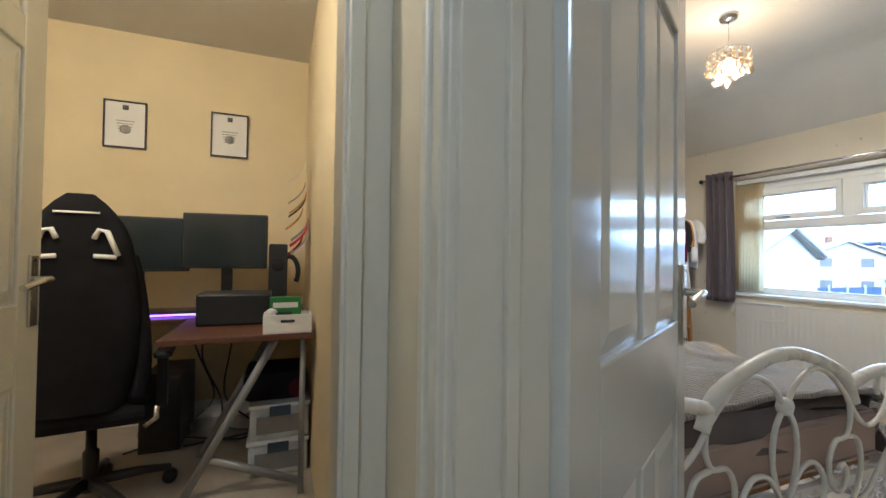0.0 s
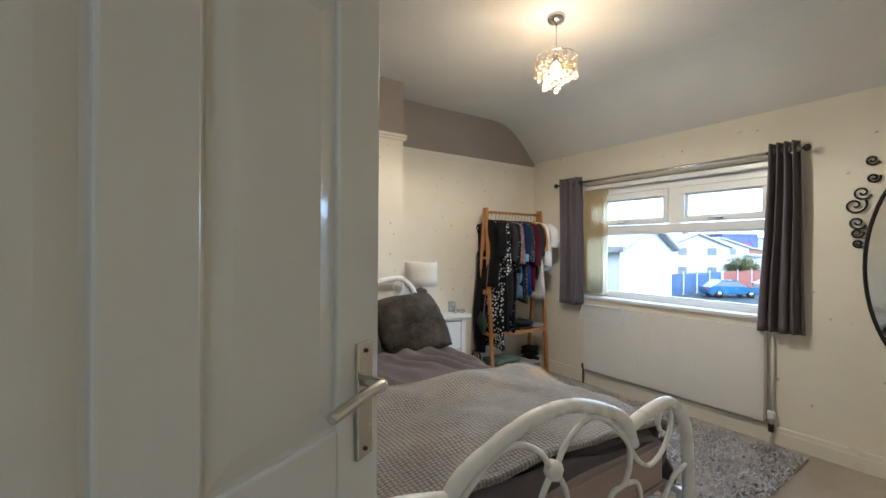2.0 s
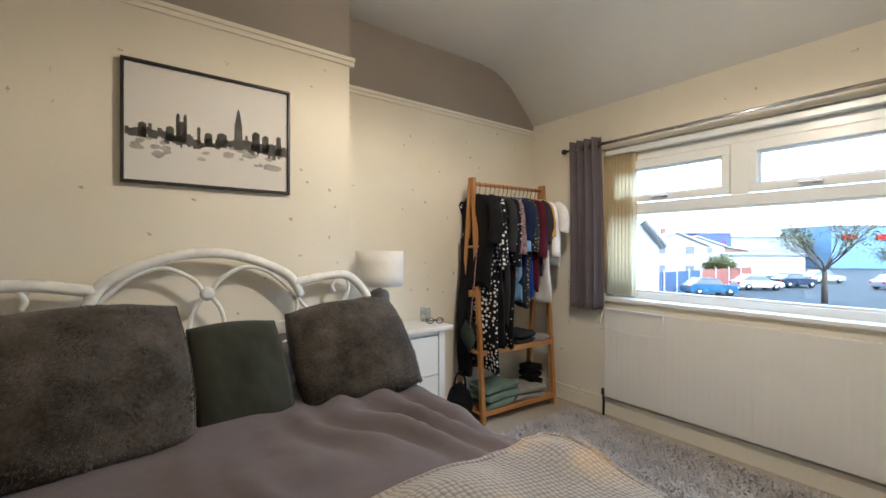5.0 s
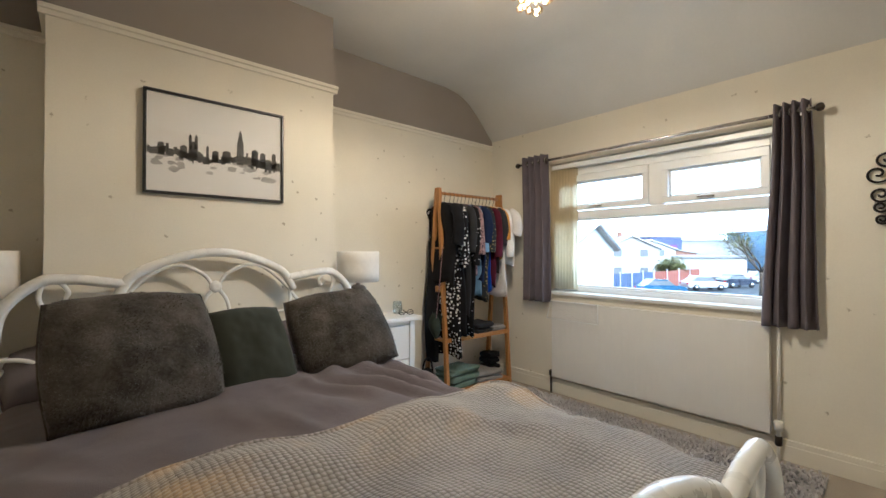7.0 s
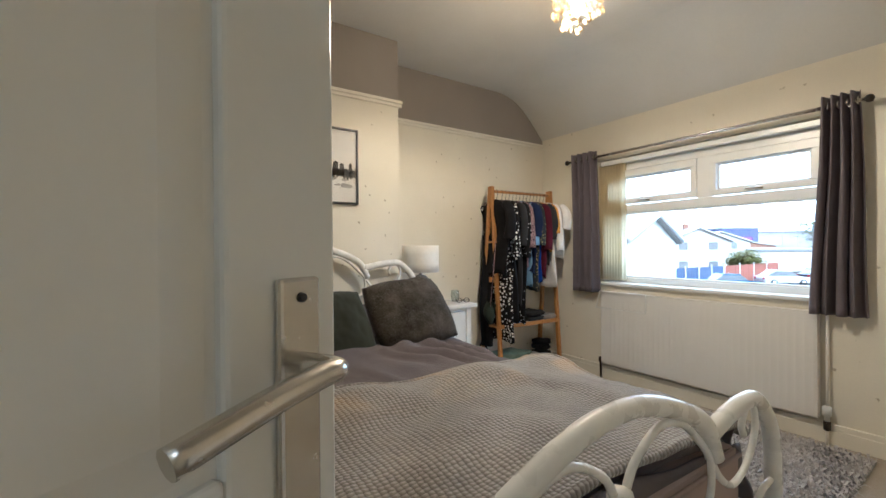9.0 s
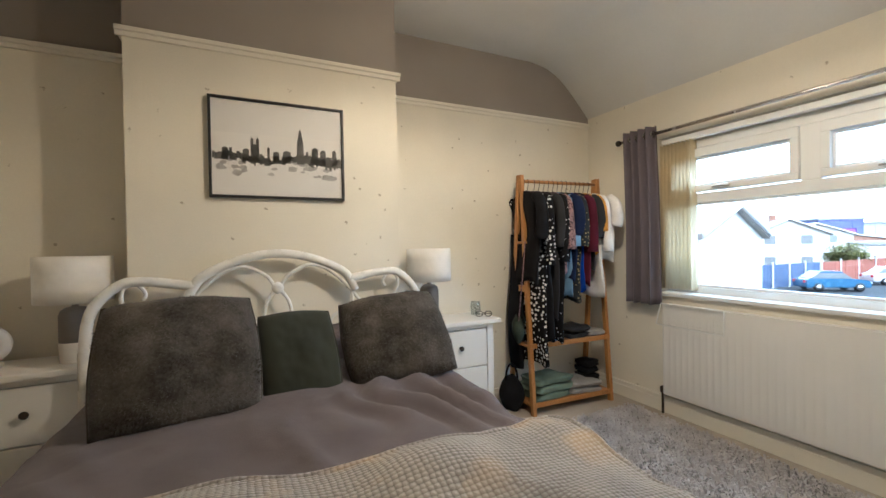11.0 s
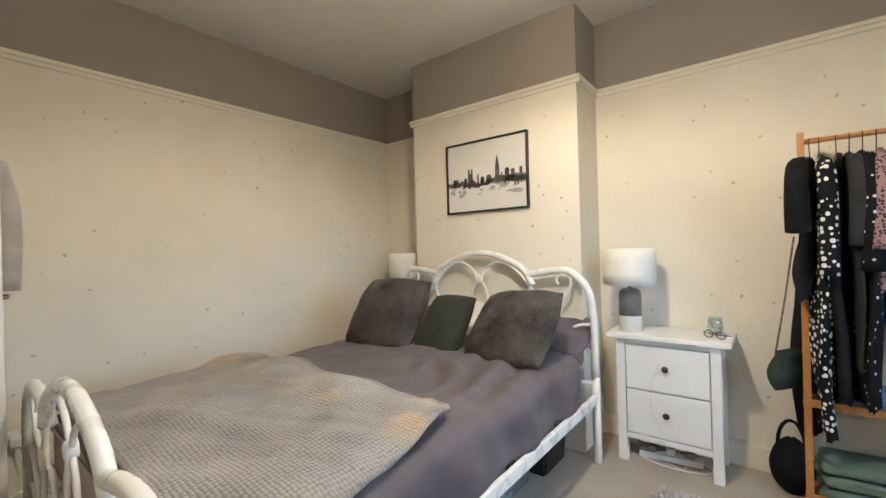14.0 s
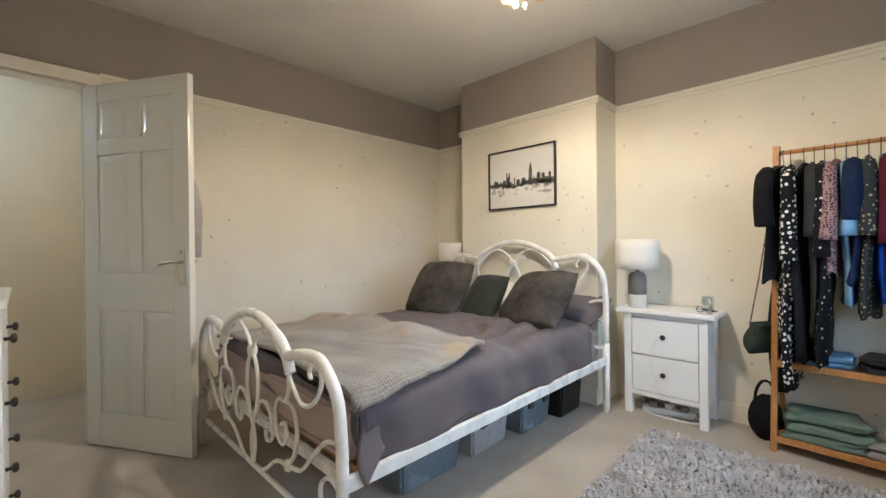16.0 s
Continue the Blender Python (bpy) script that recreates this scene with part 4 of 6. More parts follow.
SAGE, GREEN, ROYAL = cloth("sage_green_cotton", (0.15, 0.205, 0.165)), cloth("dark_green_canvas", (0.035, 0.045, 0.035)), cloth("royal_blue_cloth", (0.01, 0.05, 0.32))


def garment(x, length, material, label, category, width=0.37, thick=0.05, sleeve=0.25, seed=0, flare=0.0, turn=0):
    g = thing({"top": "jumper"}.get(category, category), (0, 0, 0), label, category, "clothes on the rack")
    g.matrix_world = RM @ pose(x, 0, 1.60, 0, 0, turn + 4 * math.sin(seed * 2.3))
    hook = [(0, 0.012 * math.cos(a), 0.002 + 0.012 * math.sin(a)) for a in (radians(-30 + 210 * i / 8) for i in range(9))]
    part("hanger", tube(bmesh.new(), hook + [(0, -0.010, -0.03), (0, 0, -0.05), (0, 0, -0.075)], 0.002, 5), BRONZE, g, "thin metal hanger hook")
    part("hanger_bar", tube(bmesh.new(), smooth([(0, -0.40 * width, -0.125), (0, -0.2 * width, -0.09), (0, 0, -0.072), (0, 0.2 * width, -0.09), (0, 0.40 * width, -0.125)], 3), 0.005, 5), BRONZE, g)
    bm = bmesh.new()
    def f(u, v):
        a = 2 * math.pi * u
        z = -0.075 - v * length
        if v < 0.10:
            w = width * (0.16 + 0.34 * (v / 0.10) ** 0.7)
        else:
            w = width * (0.5 - 0.05 * math.sin(min(1, (v - 0.1) / 0.4) * math.pi) + flare * (v - 0.1))
        th = thick * (0.35 + 0.65 * min(1, v * 5))
        wave = 1 + 0.35 * math.sin(3 * a + 5 * noise.noise((seed, v * 2, 0))) * min(1, v * 2) + 0.22 * math.sin(7 * a + 2.5 * v + seed) * min(1, v * 2) + 0.25 * noise.noise((a, v * 5, seed))
        return Vector((th * 0.5 * math.cos(a) * wave + 0.010 * math.sin(6 * v + seed), w * math.sin(a) * (1 + 0.06 * noise.noise((a * 2, v * 4, seed + 9))), z + 0.012 * math.sin(4 * a + seed) * v))
    part("body", sheet(bm, f, 44, 18, True), material, g, solid=0.002)
    if sleeve:
        for s in (-1, 1):
            pts = smooth([(0.0, s * width * 0.44, -0.125), (0.004, s * width * 0.56, -0.17), (0.006, s * width * 0.60, -0.17 - sleeve * 0.5), (0.004, s * width * (0.59 + 0.05 * math.sin(seed)), -0.16 - sleeve)], 4)
            part("sleeve", tube(bmesh.new(), pts, 0.042 if sleeve < 0.3 else 0.034, 9, taper=(0.85, 1.05)), material, g)
    return g


rows = (
    (-0.270, 1.18, WHITED, "long black dress with white dots", "dress", 0.36, 0.05, 0.42),
    (-0.215, 1.02, BLACK, "long plain black dress on a hanger", "dress", 0.36, 0.05, 0.0),
    (-0.175, 0.80, CHAR, "charcoal grey cotton jumper on a hanger", "top", 0.36, 0.04, 0.30),
    (-0.135, 1.03, SMALLD, "black dress with small white spots", "dress", 0.37, 0.05, 0.40),
    (-0.095, 0.52, FLORAL, "dusty pink floral blouse on a hanger", "blouse", 0.38, 0.055, 0.32),
    (-0.055, 0.66, BLUEC, "pale blue denim shirt", "shirt", 0.34, 0.035, 0.30),
    (-0.015, 0.56, NAVY, "navy blue jumper on a hanger", "top", 0.38, 0.05, 0.22),
    (0.025, 0.70, CAMO, "dark floral blouse on a hanger", "blouse", 0.37, 0.05, 0.30),
    (0.065, 0.64, ROYAL, "royal blue sleeveless top on a hanger", "top", 0.33, 0.035, 0.0),
    (0.105, 0.60, MAROON, "maroon top with short sleeves", "top", 0.39, 0.05, 0.34),
    (0.145, 0.50, CHAR, "dark grey cotton top on a hanger", "top", 0.37, 0.045, 0.24),
    (0.185, 0.40, MUST, "mustard yellow top on a hanger", "top", 0.36, 0.04, 0.20),
    (0.225, 0.68, WCL, "white cotton shirt on a hanger", "shirt", 0.38, 0.045, 0.34),
    (0.270, 0.45, WCL, "short white cotton t-shirt on a hanger", "shirt", 0.42, 0.05, 0.16),
)
for k, (x, ln, m, lab, cat, w, th, sl) in enumerate(rows):
    garment(x, ln * (1.0 if ln > 0.9 else 1.1), m, lab, cat, w * 1.05, th * 1.25, sl, seed=k * 1.7 + 0.4, flare=0.05 if ln > 0.9 else 0.0)


garment(-0.300, 0.62, BLACK, "black t-shirt on a hanger at the rack's end", "shirt", 0.46, 0.06, 0.24, seed=5.1, turn=-8)


def folded(x, y, z, w, d, h, material, label, seed=0, rz=0):
    o = thing("folded_clothes", (0, 0, 0), label, "folded clothes", "folded clothes on the rack")
    o.matrix_world = RM @ pose(x, y, z, 0, 0, rz)
    n = max(1, round(h / 0.045))
    for i in range(n):
        z0 = i * h / n
        def f(u, v):
            a = 2 * math.pi * u
            r = math.sin(math.pi * v)
            e = 0.28
            cx, cy = math.copysign(abs(math.cos(a)) ** e, math.cos(a)), math.copysign(abs(math.sin(a)) ** e, math.sin(a))
            k = max(0.02, min(1.0, r * 2.6) ** 0.5)
            nz = 1 + 0.20 * noise.noise((cx * 1.5, cy * 1.5 + i + seed, v * 2))
            return Vector((w / 2 * cx * k * nz, d / 2 * cy * k * nz, z0 + h / n * v + 0.022 * v * noise.noise((cx * k * 2.2 + seed, cy * k * 2.2, i))))
        part("fold", sheet(bmesh.new(), f, 24, 10, True), material, o)
    return o


folded(-0.13, 0.0, 0.47, 0.20, 0.17, 0.07, BLUEC, "stack of light blue folded jeans", 1)
folded(0.10, 0.0, 0.47, 0.20, 0.18, 0.09, CHAR, "dark folded jumpers in a pile", 2, 6)
folded(0.27, 0.0, 0.47, 0.15, 0.17, 0.05, GREYC, "grey-green folded top on the shelf", 3, -5)
folded(-0.14, 0.0, 0.075, 0.32, 0.22, 0.15, SAGE, "heap of folded sage green cotton clothes", 4, 8)
folded(0.15, 0.0, 0.075, 0.26, 0.22, 0.08, GREYC, "folded greyish patterned cloth", 5, -8)
folded(0.28, 0.05, 0.075, 0.13, 0.14, 0.20, BLACK, "small dark pile of folded clothes", 6)


def handbag():
    h = thing("handbag", (0, 0, 0), "dark green handbag hanging by a strap from the rack", "handbag")
    h.matrix_world = RM @ pose(-0.385, -0.03, 0.50, 0, 0, 60)
    bm = bmesh.new()
    sheet(bm, lambda u, v: Vector((0.13 * math.copysign(abs(math.cos(2 * math.pi * u)) ** 0.4, math.cos(2 * math.pi * u)) * (0.65 + 0.35 * math.sin(math.pi * min(1, v + 0.15))), 0.04 * math.sin(2 * math.pi * u) * max(0.1, math.sin(math.pi * (0.08 + 0.86 * v))), 0.17 * v)), 24, 8, True)
    part("body", bm, GREEN, h, solid=0.004)
    part("flap", sheet(bmesh.new(), lambda u, v: Vector((-0.115 + 0.23 * u, -0.044 + 0.012 * v, 0.165 - 0.095 * v * (1 - 0.4 * (2 * u - 1) ** 2))), 12, 6), GREEN, h, solid=0.004)
    for s in (-1, 1):
        part("strap", tube(bmesh.new(), [(s * 0.10, 0, 0.15), (s * 0.07, -0.03, 0.42), (s * 0.045, -0.055, 0.68)], 0.004, 6), FLORAL, h, "thin pinkish strap")
    return h


handbag()
sack = thing("black_bag", (3.03, 3.10, 0), "soft black bag slumped on the carpet beside the rack", "bag")
part("body", sheet(bmesh.new(), lambda u, v: Vector((0.085 * math.cos(2 * math.pi * u) * max(0.03, math.sin(math.pi * (0.12 + 0.86 * v))) ** 0.6, 0.10 * math.sin(2 * math.pi * u) * max(0.03, math.sin(math.pi * (0.12 + 0.86 * v))) ** 0.6, 0.24 * v + 0.015 * noise.noise((u * 6, v * 3, 0)))), 24, 12, True), BLACK, sack)
part("strap", tube(bmesh.new(), arc(0, 0.20, 0.05, 0.12, 0, 180, 10), 0.008, 6), BLACK, sack)
robe = thing("dark_garment", (3.0, 3.17, 0.28), "long black garment hanging at the rack's end", "garment")
part("cloth", sheet(bmesh.new(), lambda u, v: Vector((0.10 + (0.035 + 0.02 * math.sin(5 * v)) * math.cos(2 * math.pi * u) * (1 + 0.3 * math.sin(6 * math.pi * u)), -0.05 + 0.055 * math.sin(2 * math.pi * u), 0.95 * v)), 24, 12, True), BLACK, robe, solid=0.002)

# ---- nightstand clutter ----
CLEARG = clear("clear_glass", (0.90, 0.93, 0.93), 0.18, 0.03)
jar = thing("glass_jar", (2.745, 3.10, 0.69), "small clear glass jar on the nightstand", "jar")
part("body", sheet(bmesh.new(), lambda u, v: Vector(((0.028 + 0.006 * math.sin(3 * v)) * math.cos(2 * math.pi * u), (0.028 + 0.006 * math.sin(3 * v)) * math.sin(2 * math.pi * u), 0.002 + 0.085 * v)), 20, 6, True), CLEARG, jar, solid=0.003)
part("base", lathe(bmesh.new(), [(0.026, 0), (0.029, 0.002), (0.028, 0.006)], 20), CLEARG, jar)
part("rim", tube(bmesh.new(), [(0.029 * math.cos(a), 0.029 * math.sin(a), 0.088) for a in (2 * math.pi * i / 20 for i in range(20))], 0.0025, 6, True), CLEARG, jar)
spec = thing("spectacles", (2.75, 3.0, 0.692), "pair of dark-rimmed spectacles folded on the nightstand", "spectacles", rz=-25)
for s in (-1, 1):
    part("lens_rim", tube(bmesh.new(), [(s * 0.03 + 0.022 * math.cos(a), 0, 0.018 + 0.017 * math.sin(a)) for a in (2 * math.pi * i / 16 for i in range(16))], 0.0025, 6, True), BLACKP, spec)
    part("temple", tube(bmesh.new(), [(s * 0.052, 0, 0.022), (s * 0.05, 0.05, 0.012), (-s * 0.02, 0.065, 0.004)], 0.0022, 6), BLACKP, spec)
part("bridge", tube(bmesh.new(), [(-0.009, 0, 0.022), (0, 0, 0.026), (0.009, 0, 0.022)], 0.002, 6), BLACKP, spec)
cab = thing("charging_cable", (2.53, 2.925, 0.0), "thin white charging cable trailing down the nightstand", "cable")
part("wire", tube(bmesh.new(), smooth([(-0.03, 0.002, 0.52), (-0.055, -0.003, 0.44), (-0.06, -0.004, 0.32), (-0.02, -0.004, 0.22), (0.05, -0.006, 0.14), (0.09, -0.01, 0.06), (0.06, 0.05, 0.01), (-0.05, 0.12, 0.008)]), 0.002, 6), WHITE, cab)
strip = thing("power_strip", (2.53, 3.06, 0.0), "white extension lead with plugs under the nightstand", "power strip", rz=8)
part("body", box(-0.15, 0.15, -0.028, 0.028, 0, 0.035, 0.006), WHITE, strip)
for i in range(3):
    part("plug", box(-0.11 + i * 0.09, -0.065 + i * 0.09, -0.022, 0.022, 0.035, 0.07, 0.008), WHITE if i % 2 else GREYC, strip)
part("lead", tube(bmesh.new(), smooth([(0.15, 0, 0.015), (0.19, -0.03, 0.008), (0.14, -0.09, 0.006), (-0.05, -0.08, 0.006), (-0.2, 0.02, 0.006)]), 0.004, 6), WHITE, strip)

LED = emitter("red_digits", (1.0, 0.10, 0.03), 2.2)
clk = thing("wake_up_light", (0.395, 2.975, 0.69), "round grey wake-up light with a glowing red clock", "alarm clock", rz=8)
part("disc", lathe(bmesh.new(), [(0.02, 0.035), (0.07, 0.03), (0.088, 0.012), (0.090, 0.0), (0.086, -0.012), (0.06, -0.018), (0.01, -0.02)], 36, (0, 0, 0.105), Matrix.Rotation(radians(-82), 3, "X") @ Matrix.Diagonal((1, 0.92, 1)).to_3x3()), STONE, clk)
part("stand", box(-0.05, 0.05, -0.01, 0.06, 0, 0.02, 0.006), STONE, clk)
for i, segs in enumerate(((1, 2, 4, 5, 6), (0, 1, 2, 3, 5), (1, 2, 3, 5))):
    bm = bmesh.new()
    for sg in segs:
        x0 = -0.014 + i * 0.015
        dx0, dx1, dz0, dz1 = {0: (0, 0.009, 0.018, 0.021), 1: (0, 0.003, 0.010, 0.020), 2: (0.007, 0.010, 0.010, 0.020), 3: (0, 0.009, 0.009, 0.012), 4: (0, 0.003, 0.0, 0.010), 5: (0.007, 0.010, 0.0, 0.010), 6: (0, 0.009, 0.0, 0.003)}[sg]
        bx(bm, x0 + dx0, x0 + dx1, -0.0325, -0.028, 0.096 + dz0, 0.096 + dz1)
    part("digit", bm, LED, clk, "glowing red digit")
tray = thing("trinket_dish", (0.385, 2.90, 0.69), "small dark red trinket dish with oddments", "dish")
part("dish", lathe(bmesh.new(), [(0.05, 0.0), (0.062, 0.016), (0.058, 0.016), (0.045, 0.005)], 22), MAROON, tray)
for i in range(4):
    part("trinket", lathe(bmesh.new(), [(0.006, 0), (0.012, 0.006), (0.008, 0.014)], 8, (0.025 * math.cos(i * 1.6), 0.025 * math.sin(i * 1.6), 0.006)), BLACKP, tray)

# ---- storage boxes under the bed ----
PLAST = mat("smoky_clear_plastic", (0.16, 0.19, 0.22), 0.25, 0.12, 8, 0.05)
def storage_box(at, w, d, h, label, body=PLAST, rz=0):
    b = thing("storage_box", at, label, "storage box", "boxes under the bed", rz=rz)
    bm = bmesh.new()
    v = [[bm.verts.new((sx * w / 2 * k, sy * d / 2 * k, z)) for sx, sy in ((-1, -1), (1, -1), (1, 1), (-1, 1))] for k, z in ((0.9, 0.0), (1.0, h))]
    bm.faces.new(v[0][::-1])
    bm.faces.new(v[1])
    for i in range(4):
        bm.faces.new((v[0][i], v[0][(i + 1) % 4], v[1][(i + 1) % 4], v[1][i]))
    bmesh.ops.bevel(bm, geom=list(bm.edges), offset=0.012, segments=2, affect="EDGES")
    part("tub", bm, body, b)
    part("lid", box(-w / 2 - 0.008, w / 2 + 0.008, -d / 2 - 0.008, d / 2 + 0.008, h, h + 0.022, 0.006), BLACKP, b, "black plastic lid")
    part("lid_rib", box(-w / 2 + 0.03, w / 2 - 0.03, -d / 2 + 0.03, d / 2 - 0.03, h + 0.022, h + 0.030, 0.004), BLACKP, b)
    for s in (-1, 1):
        part("clip", box(w / 2 + 0.001, w / 2 + 0.014, s * d * 0.25 - 0.025, s * d * 0.25 + 0.025, h - 0.05, h + 0.012, 0.003), BLACKP, b)
    return b


storage_box((1.80, 1.46, 0), 0.38, 0.40, 0.22, "smoky plastic storage box with black lid under the bed")
storage_box((1.82, 1.89, 0), 0.34, 0.34, 0.20, "clear plastic box of clothes with black lid", mat("milky_plastic", (0.36, 0.36, 0.35), 0.3, 0.15, 14, 0.05), 3)
storage_box((1.86, 2.29, 0), 0.34, 0.32, 0.20, "smoky plastic storage box with black lid beside another")
storage_box((1.90, 2.64, 0), 0.36, 0.28, 0.24, "black plastic storage box at the bed's head", BLACKP)
storage_box((1.25, 1.5, 0), 0.40, 0.42, 0.22, "dark storage box deep under the bed", BLACKP)

# ---- rug ----
RUGT = mat("silver_shag_pile", (0.40, 0.38, 0.38), 0.95, 0.3, 9, 0.2, 200, second=(0.64, 0.61, 0.61), sheen=0.3)
rug = thing("shaggy_rug", (3.17, 1.80, 0), "silver-grey shaggy rug on the carpet beside the bed", "rug", rz=1)
part("backing", box(-0.62, 0.62, -0.92, 0.92, 0.0, 0.012, 0.004), GREYC, rug)
rng = random.Random(12)
verts, faces = [], []
for i in range(86):
    for j in range(126):
        x = -0.62 + 1.24 * (i + rng.random()) / 86
        y = -0.92 + 1.84 * (j + rng.random()) / 126
        a, ln, h = rng.uniform(0, 6.283) * 0.6 + 3 * noise.noise((x * 5, y * 5, 0)), rng.uniform(0.010, 0.034), rng.uniform(0.014, 0.034)
        c, s, w = math.cos(a), math.sin(a), rng.uniform(0.004, 0.008)
        b = len(verts)
        verts += [(x - s * w, y + c * w, 0.008), (x + s * w, y - c * w, 0.008), (x + c * ln * 0.5 + s * w, y + s * ln * 0.5 - c * w, 0.008 + h), (x + c * ln * 0.5 - s * w, y + s * ln * 0.5 + c * w, 0.008 + h), (x + c * ln * 1.3, y + s * ln * 1.3, 0.006 + h * 0.7)]
        faces += [(b, b + 1, b + 2, b + 3), (b + 3, b + 2, b + 4)]
me = bpy.data.meshes.new("tufting")
me.from_pydata(verts, [], faces)
me.materials.append(RUGT)
pile = new("tufting", me)
pile.parent = rug
tagged(pile, "soft tufted pile", kind="stuff")

# ---- mirror with scrolled iron frame ----
IRON = mat("black_wrought_iron", (0.02, 0.018, 0.017), 0.5, 0.2, 30, 0.2, metal=0.6)
MIRR = mat("mirror_silver", (0.86, 0.88, 0.87), 0.02, 0.0, 2, 0.0, metal=1.0)
MIRR.node_tree.nodes["Principled BSDF"].inputs["Roughness"].links and MIRR.node_tree.links.remove(MIRR.node_tree.nodes["Principled BSDF"].inputs["Roughness"].links[0])
MIRR.node_tree.nodes["Principled BSDF"].inputs["Roughness"].default_value = 0.01
mir = thing("wall_mirror", (X1 - 0.002, 0.375, 1.17), "tall oval wall mirror in a black scrolled iron frame", "mirror")
bm = bmesh.new()
prism(bm, [(0.295 * math.cos(a), 0.60 * math.sin(a)) for a in (2 * math.pi * i / 48 for i in range(48))], -0.014, -0.006, "x")
part("glass", bm, MIRR, mir, "silvered mirror glass")
part("rim", tube(bmesh.new(), [(-0.014, 0.302 * math.cos(a), 0.607 * math.sin(a)) for a in (2 * math.pi * i / 64 for i in range(64))], 0.010, 8, True), IRON, mir, "black iron rim")
for s in (-1, 1):
    for cy, cz, r0, a0 in ((0.275, 0.60, 0.030, 200), (0.270, 0.50, 0.030, 160), (0.315, 0.42, 0.042, 200), (0.345, 0.35, 0.052, 150), (0.335, 0.25, 0.040, 200), (0.335, 0.19, 0.030, 160), (0.330, 0.13, 0.024, 220)):
        sp = spiral(0, 0, r0, 0.006, a0, 520, 26)
        part("scroll", tube(bmesh.new(), [(-0.012, s * (cy + q[0]), cz + q[2]) for q in sp], 0.0055, 6), IRON, mir)

# ---- chest of drawers ----
chest = thing("chest_of_drawers", (1.32, Y0 + 0.03, 0), "white painted chest of drawers with dark knobs", "chest of drawers")
part("carcass", box(-0.30, 0.30, 0.0, 0.455, 0.08, 0.935, 0.003), WHITE, chest)
part("top", box(-0.32, 0.32, 0.0, 0.485, 0.935, 0.962, 0.005), WHITE, chest)
for x in (-0.295, 0.25):
    for y in (0.005, 0.405):
        part("leg", box(x, x + 0.045, y, y + 0.045, 0, 0.08, 0.003), WHITE, chest)
for z0, z1 in ((0.10, 0.30), (0.31, 0.51), (0.52, 0.72), (0.73, 0.92)):
    dr = part("drawer", box(-0.28, 0.28, 0.455, 0.474, z0, z1, 0.003), WHITE, chest)
    for x in (-0.15, 0.15):
        part("knob", lathe(bmesh.new(), [(0.006, 0), (0.006, 0.014), (0.015, 0.018), (0.016, 0.026), (0.009, 0.031)], 14, (x, 0.474, (z0 + z1) / 2), Matrix.Rotation(radians(-90), 3, "X")), BRONZE, dr, "dark bronze round knob")

# ---- wall socket ----
sk = thing("wall_socket", (X0, 0.80, 0.355), "white double wall socket with a plug in it", "wall socket")
part("plate", box(0, 0.012, -0.073, 0.073, -0.043, 0.043, 0.004), UPVC, sk)
part("plug", box(0.012, 0.045, 0.015, 0.06, -0.028, 0.02, 0.008), UPVC, sk)
part("lead", tube(bmesh.new(), smooth([(0.035, 0.04, -0.03), (0.04, 0.06, -0.12), (0.03, 0.13, -0.2), (0.03, 0.17, -0.33)]), 0.004, 6), UPVC, sk)
for s in (-1, 1):
    part("switch", box(0.012, 0.016, s * 0.02 - 0.006, s * 0.02 + 0.006, 0.02, 0.034, 0.001), UPVC, sk)

# ---- dressing gowns on the back of the door ----
GOWN, REDC = mat("grey_fleece", (0.34, 0.32, 0.30), 0.95, 0.15, 14, 0.8, 220, sheen=0.5, dist=0.005), cloth("red_cloth", (0.45, 0.02, 0.03))
DM = bed_door.matrix_world.copy()
for k, (x, top, ln, wd, m, lab, nm) in enumerate(((0.22, 1.62, 0.70, 0.30, REDC, "red cotton top hanging on the door", "red_top"), (0.46, 1.68, 1.25, 0.36, GOWN, "long grey fleece dressing gown hanging on the door", "dressing_gown"), (0.28, 1.66, 0.80, 0.30, GREYC, "grey hooded sweatshirt hanging on the door", "hooded_top"))):
    g = thing(nm, (0, 0, 0), lab, "garment", "clothes on the door")
    g.matrix_world = DM @ pose(x, 0.022 + 0.012 * k, 0)
    part("cloth", sheet(bmesh.new(), lambda u, v: Vector((wd * 0.5 * math.cos(2 * math.pi * u) * (0.45 + 0.55 * min(1, v * 2.5)) * (1 + 0.05 * math.sin(7 * v)), 0.036 + 0.030 * math.sin(2 * math.pi * u) * (1 + 0.4 * math.sin(10 * math.pi * u) * v), top - ln * v + 0.02 * math.sin(6 * math.pi * u) * v)), 36, 16, True), m, g, solid=0.003)
    part("hood", sheet(bmesh.new(), lambda u, v: Vector((0.09 * math.cos(2 * math.pi * u) * math.sin(math.pi * (0.1 + 0.8 * v)), 0.05 + 0.035 * math.sin(2 * math.pi * u) * math.sin(math.pi * (0.1 + 0.8 * v)), top - 0.16 + 0.19 * v)), 18, 8, True), m, g)
    for s in (-1, 1):
        part("sleeve", tube(bmesh.new(), smooth([(s * wd * 0.42, 0.04, top - 0.16), (s * wd * 0.55, 0.05, top - 0.35), (s * wd * 0.56, 0.045, top - 0.62 * min(1, ln))], 5), 0.045, 10, taper=(1.0, 0.85)), m, g)


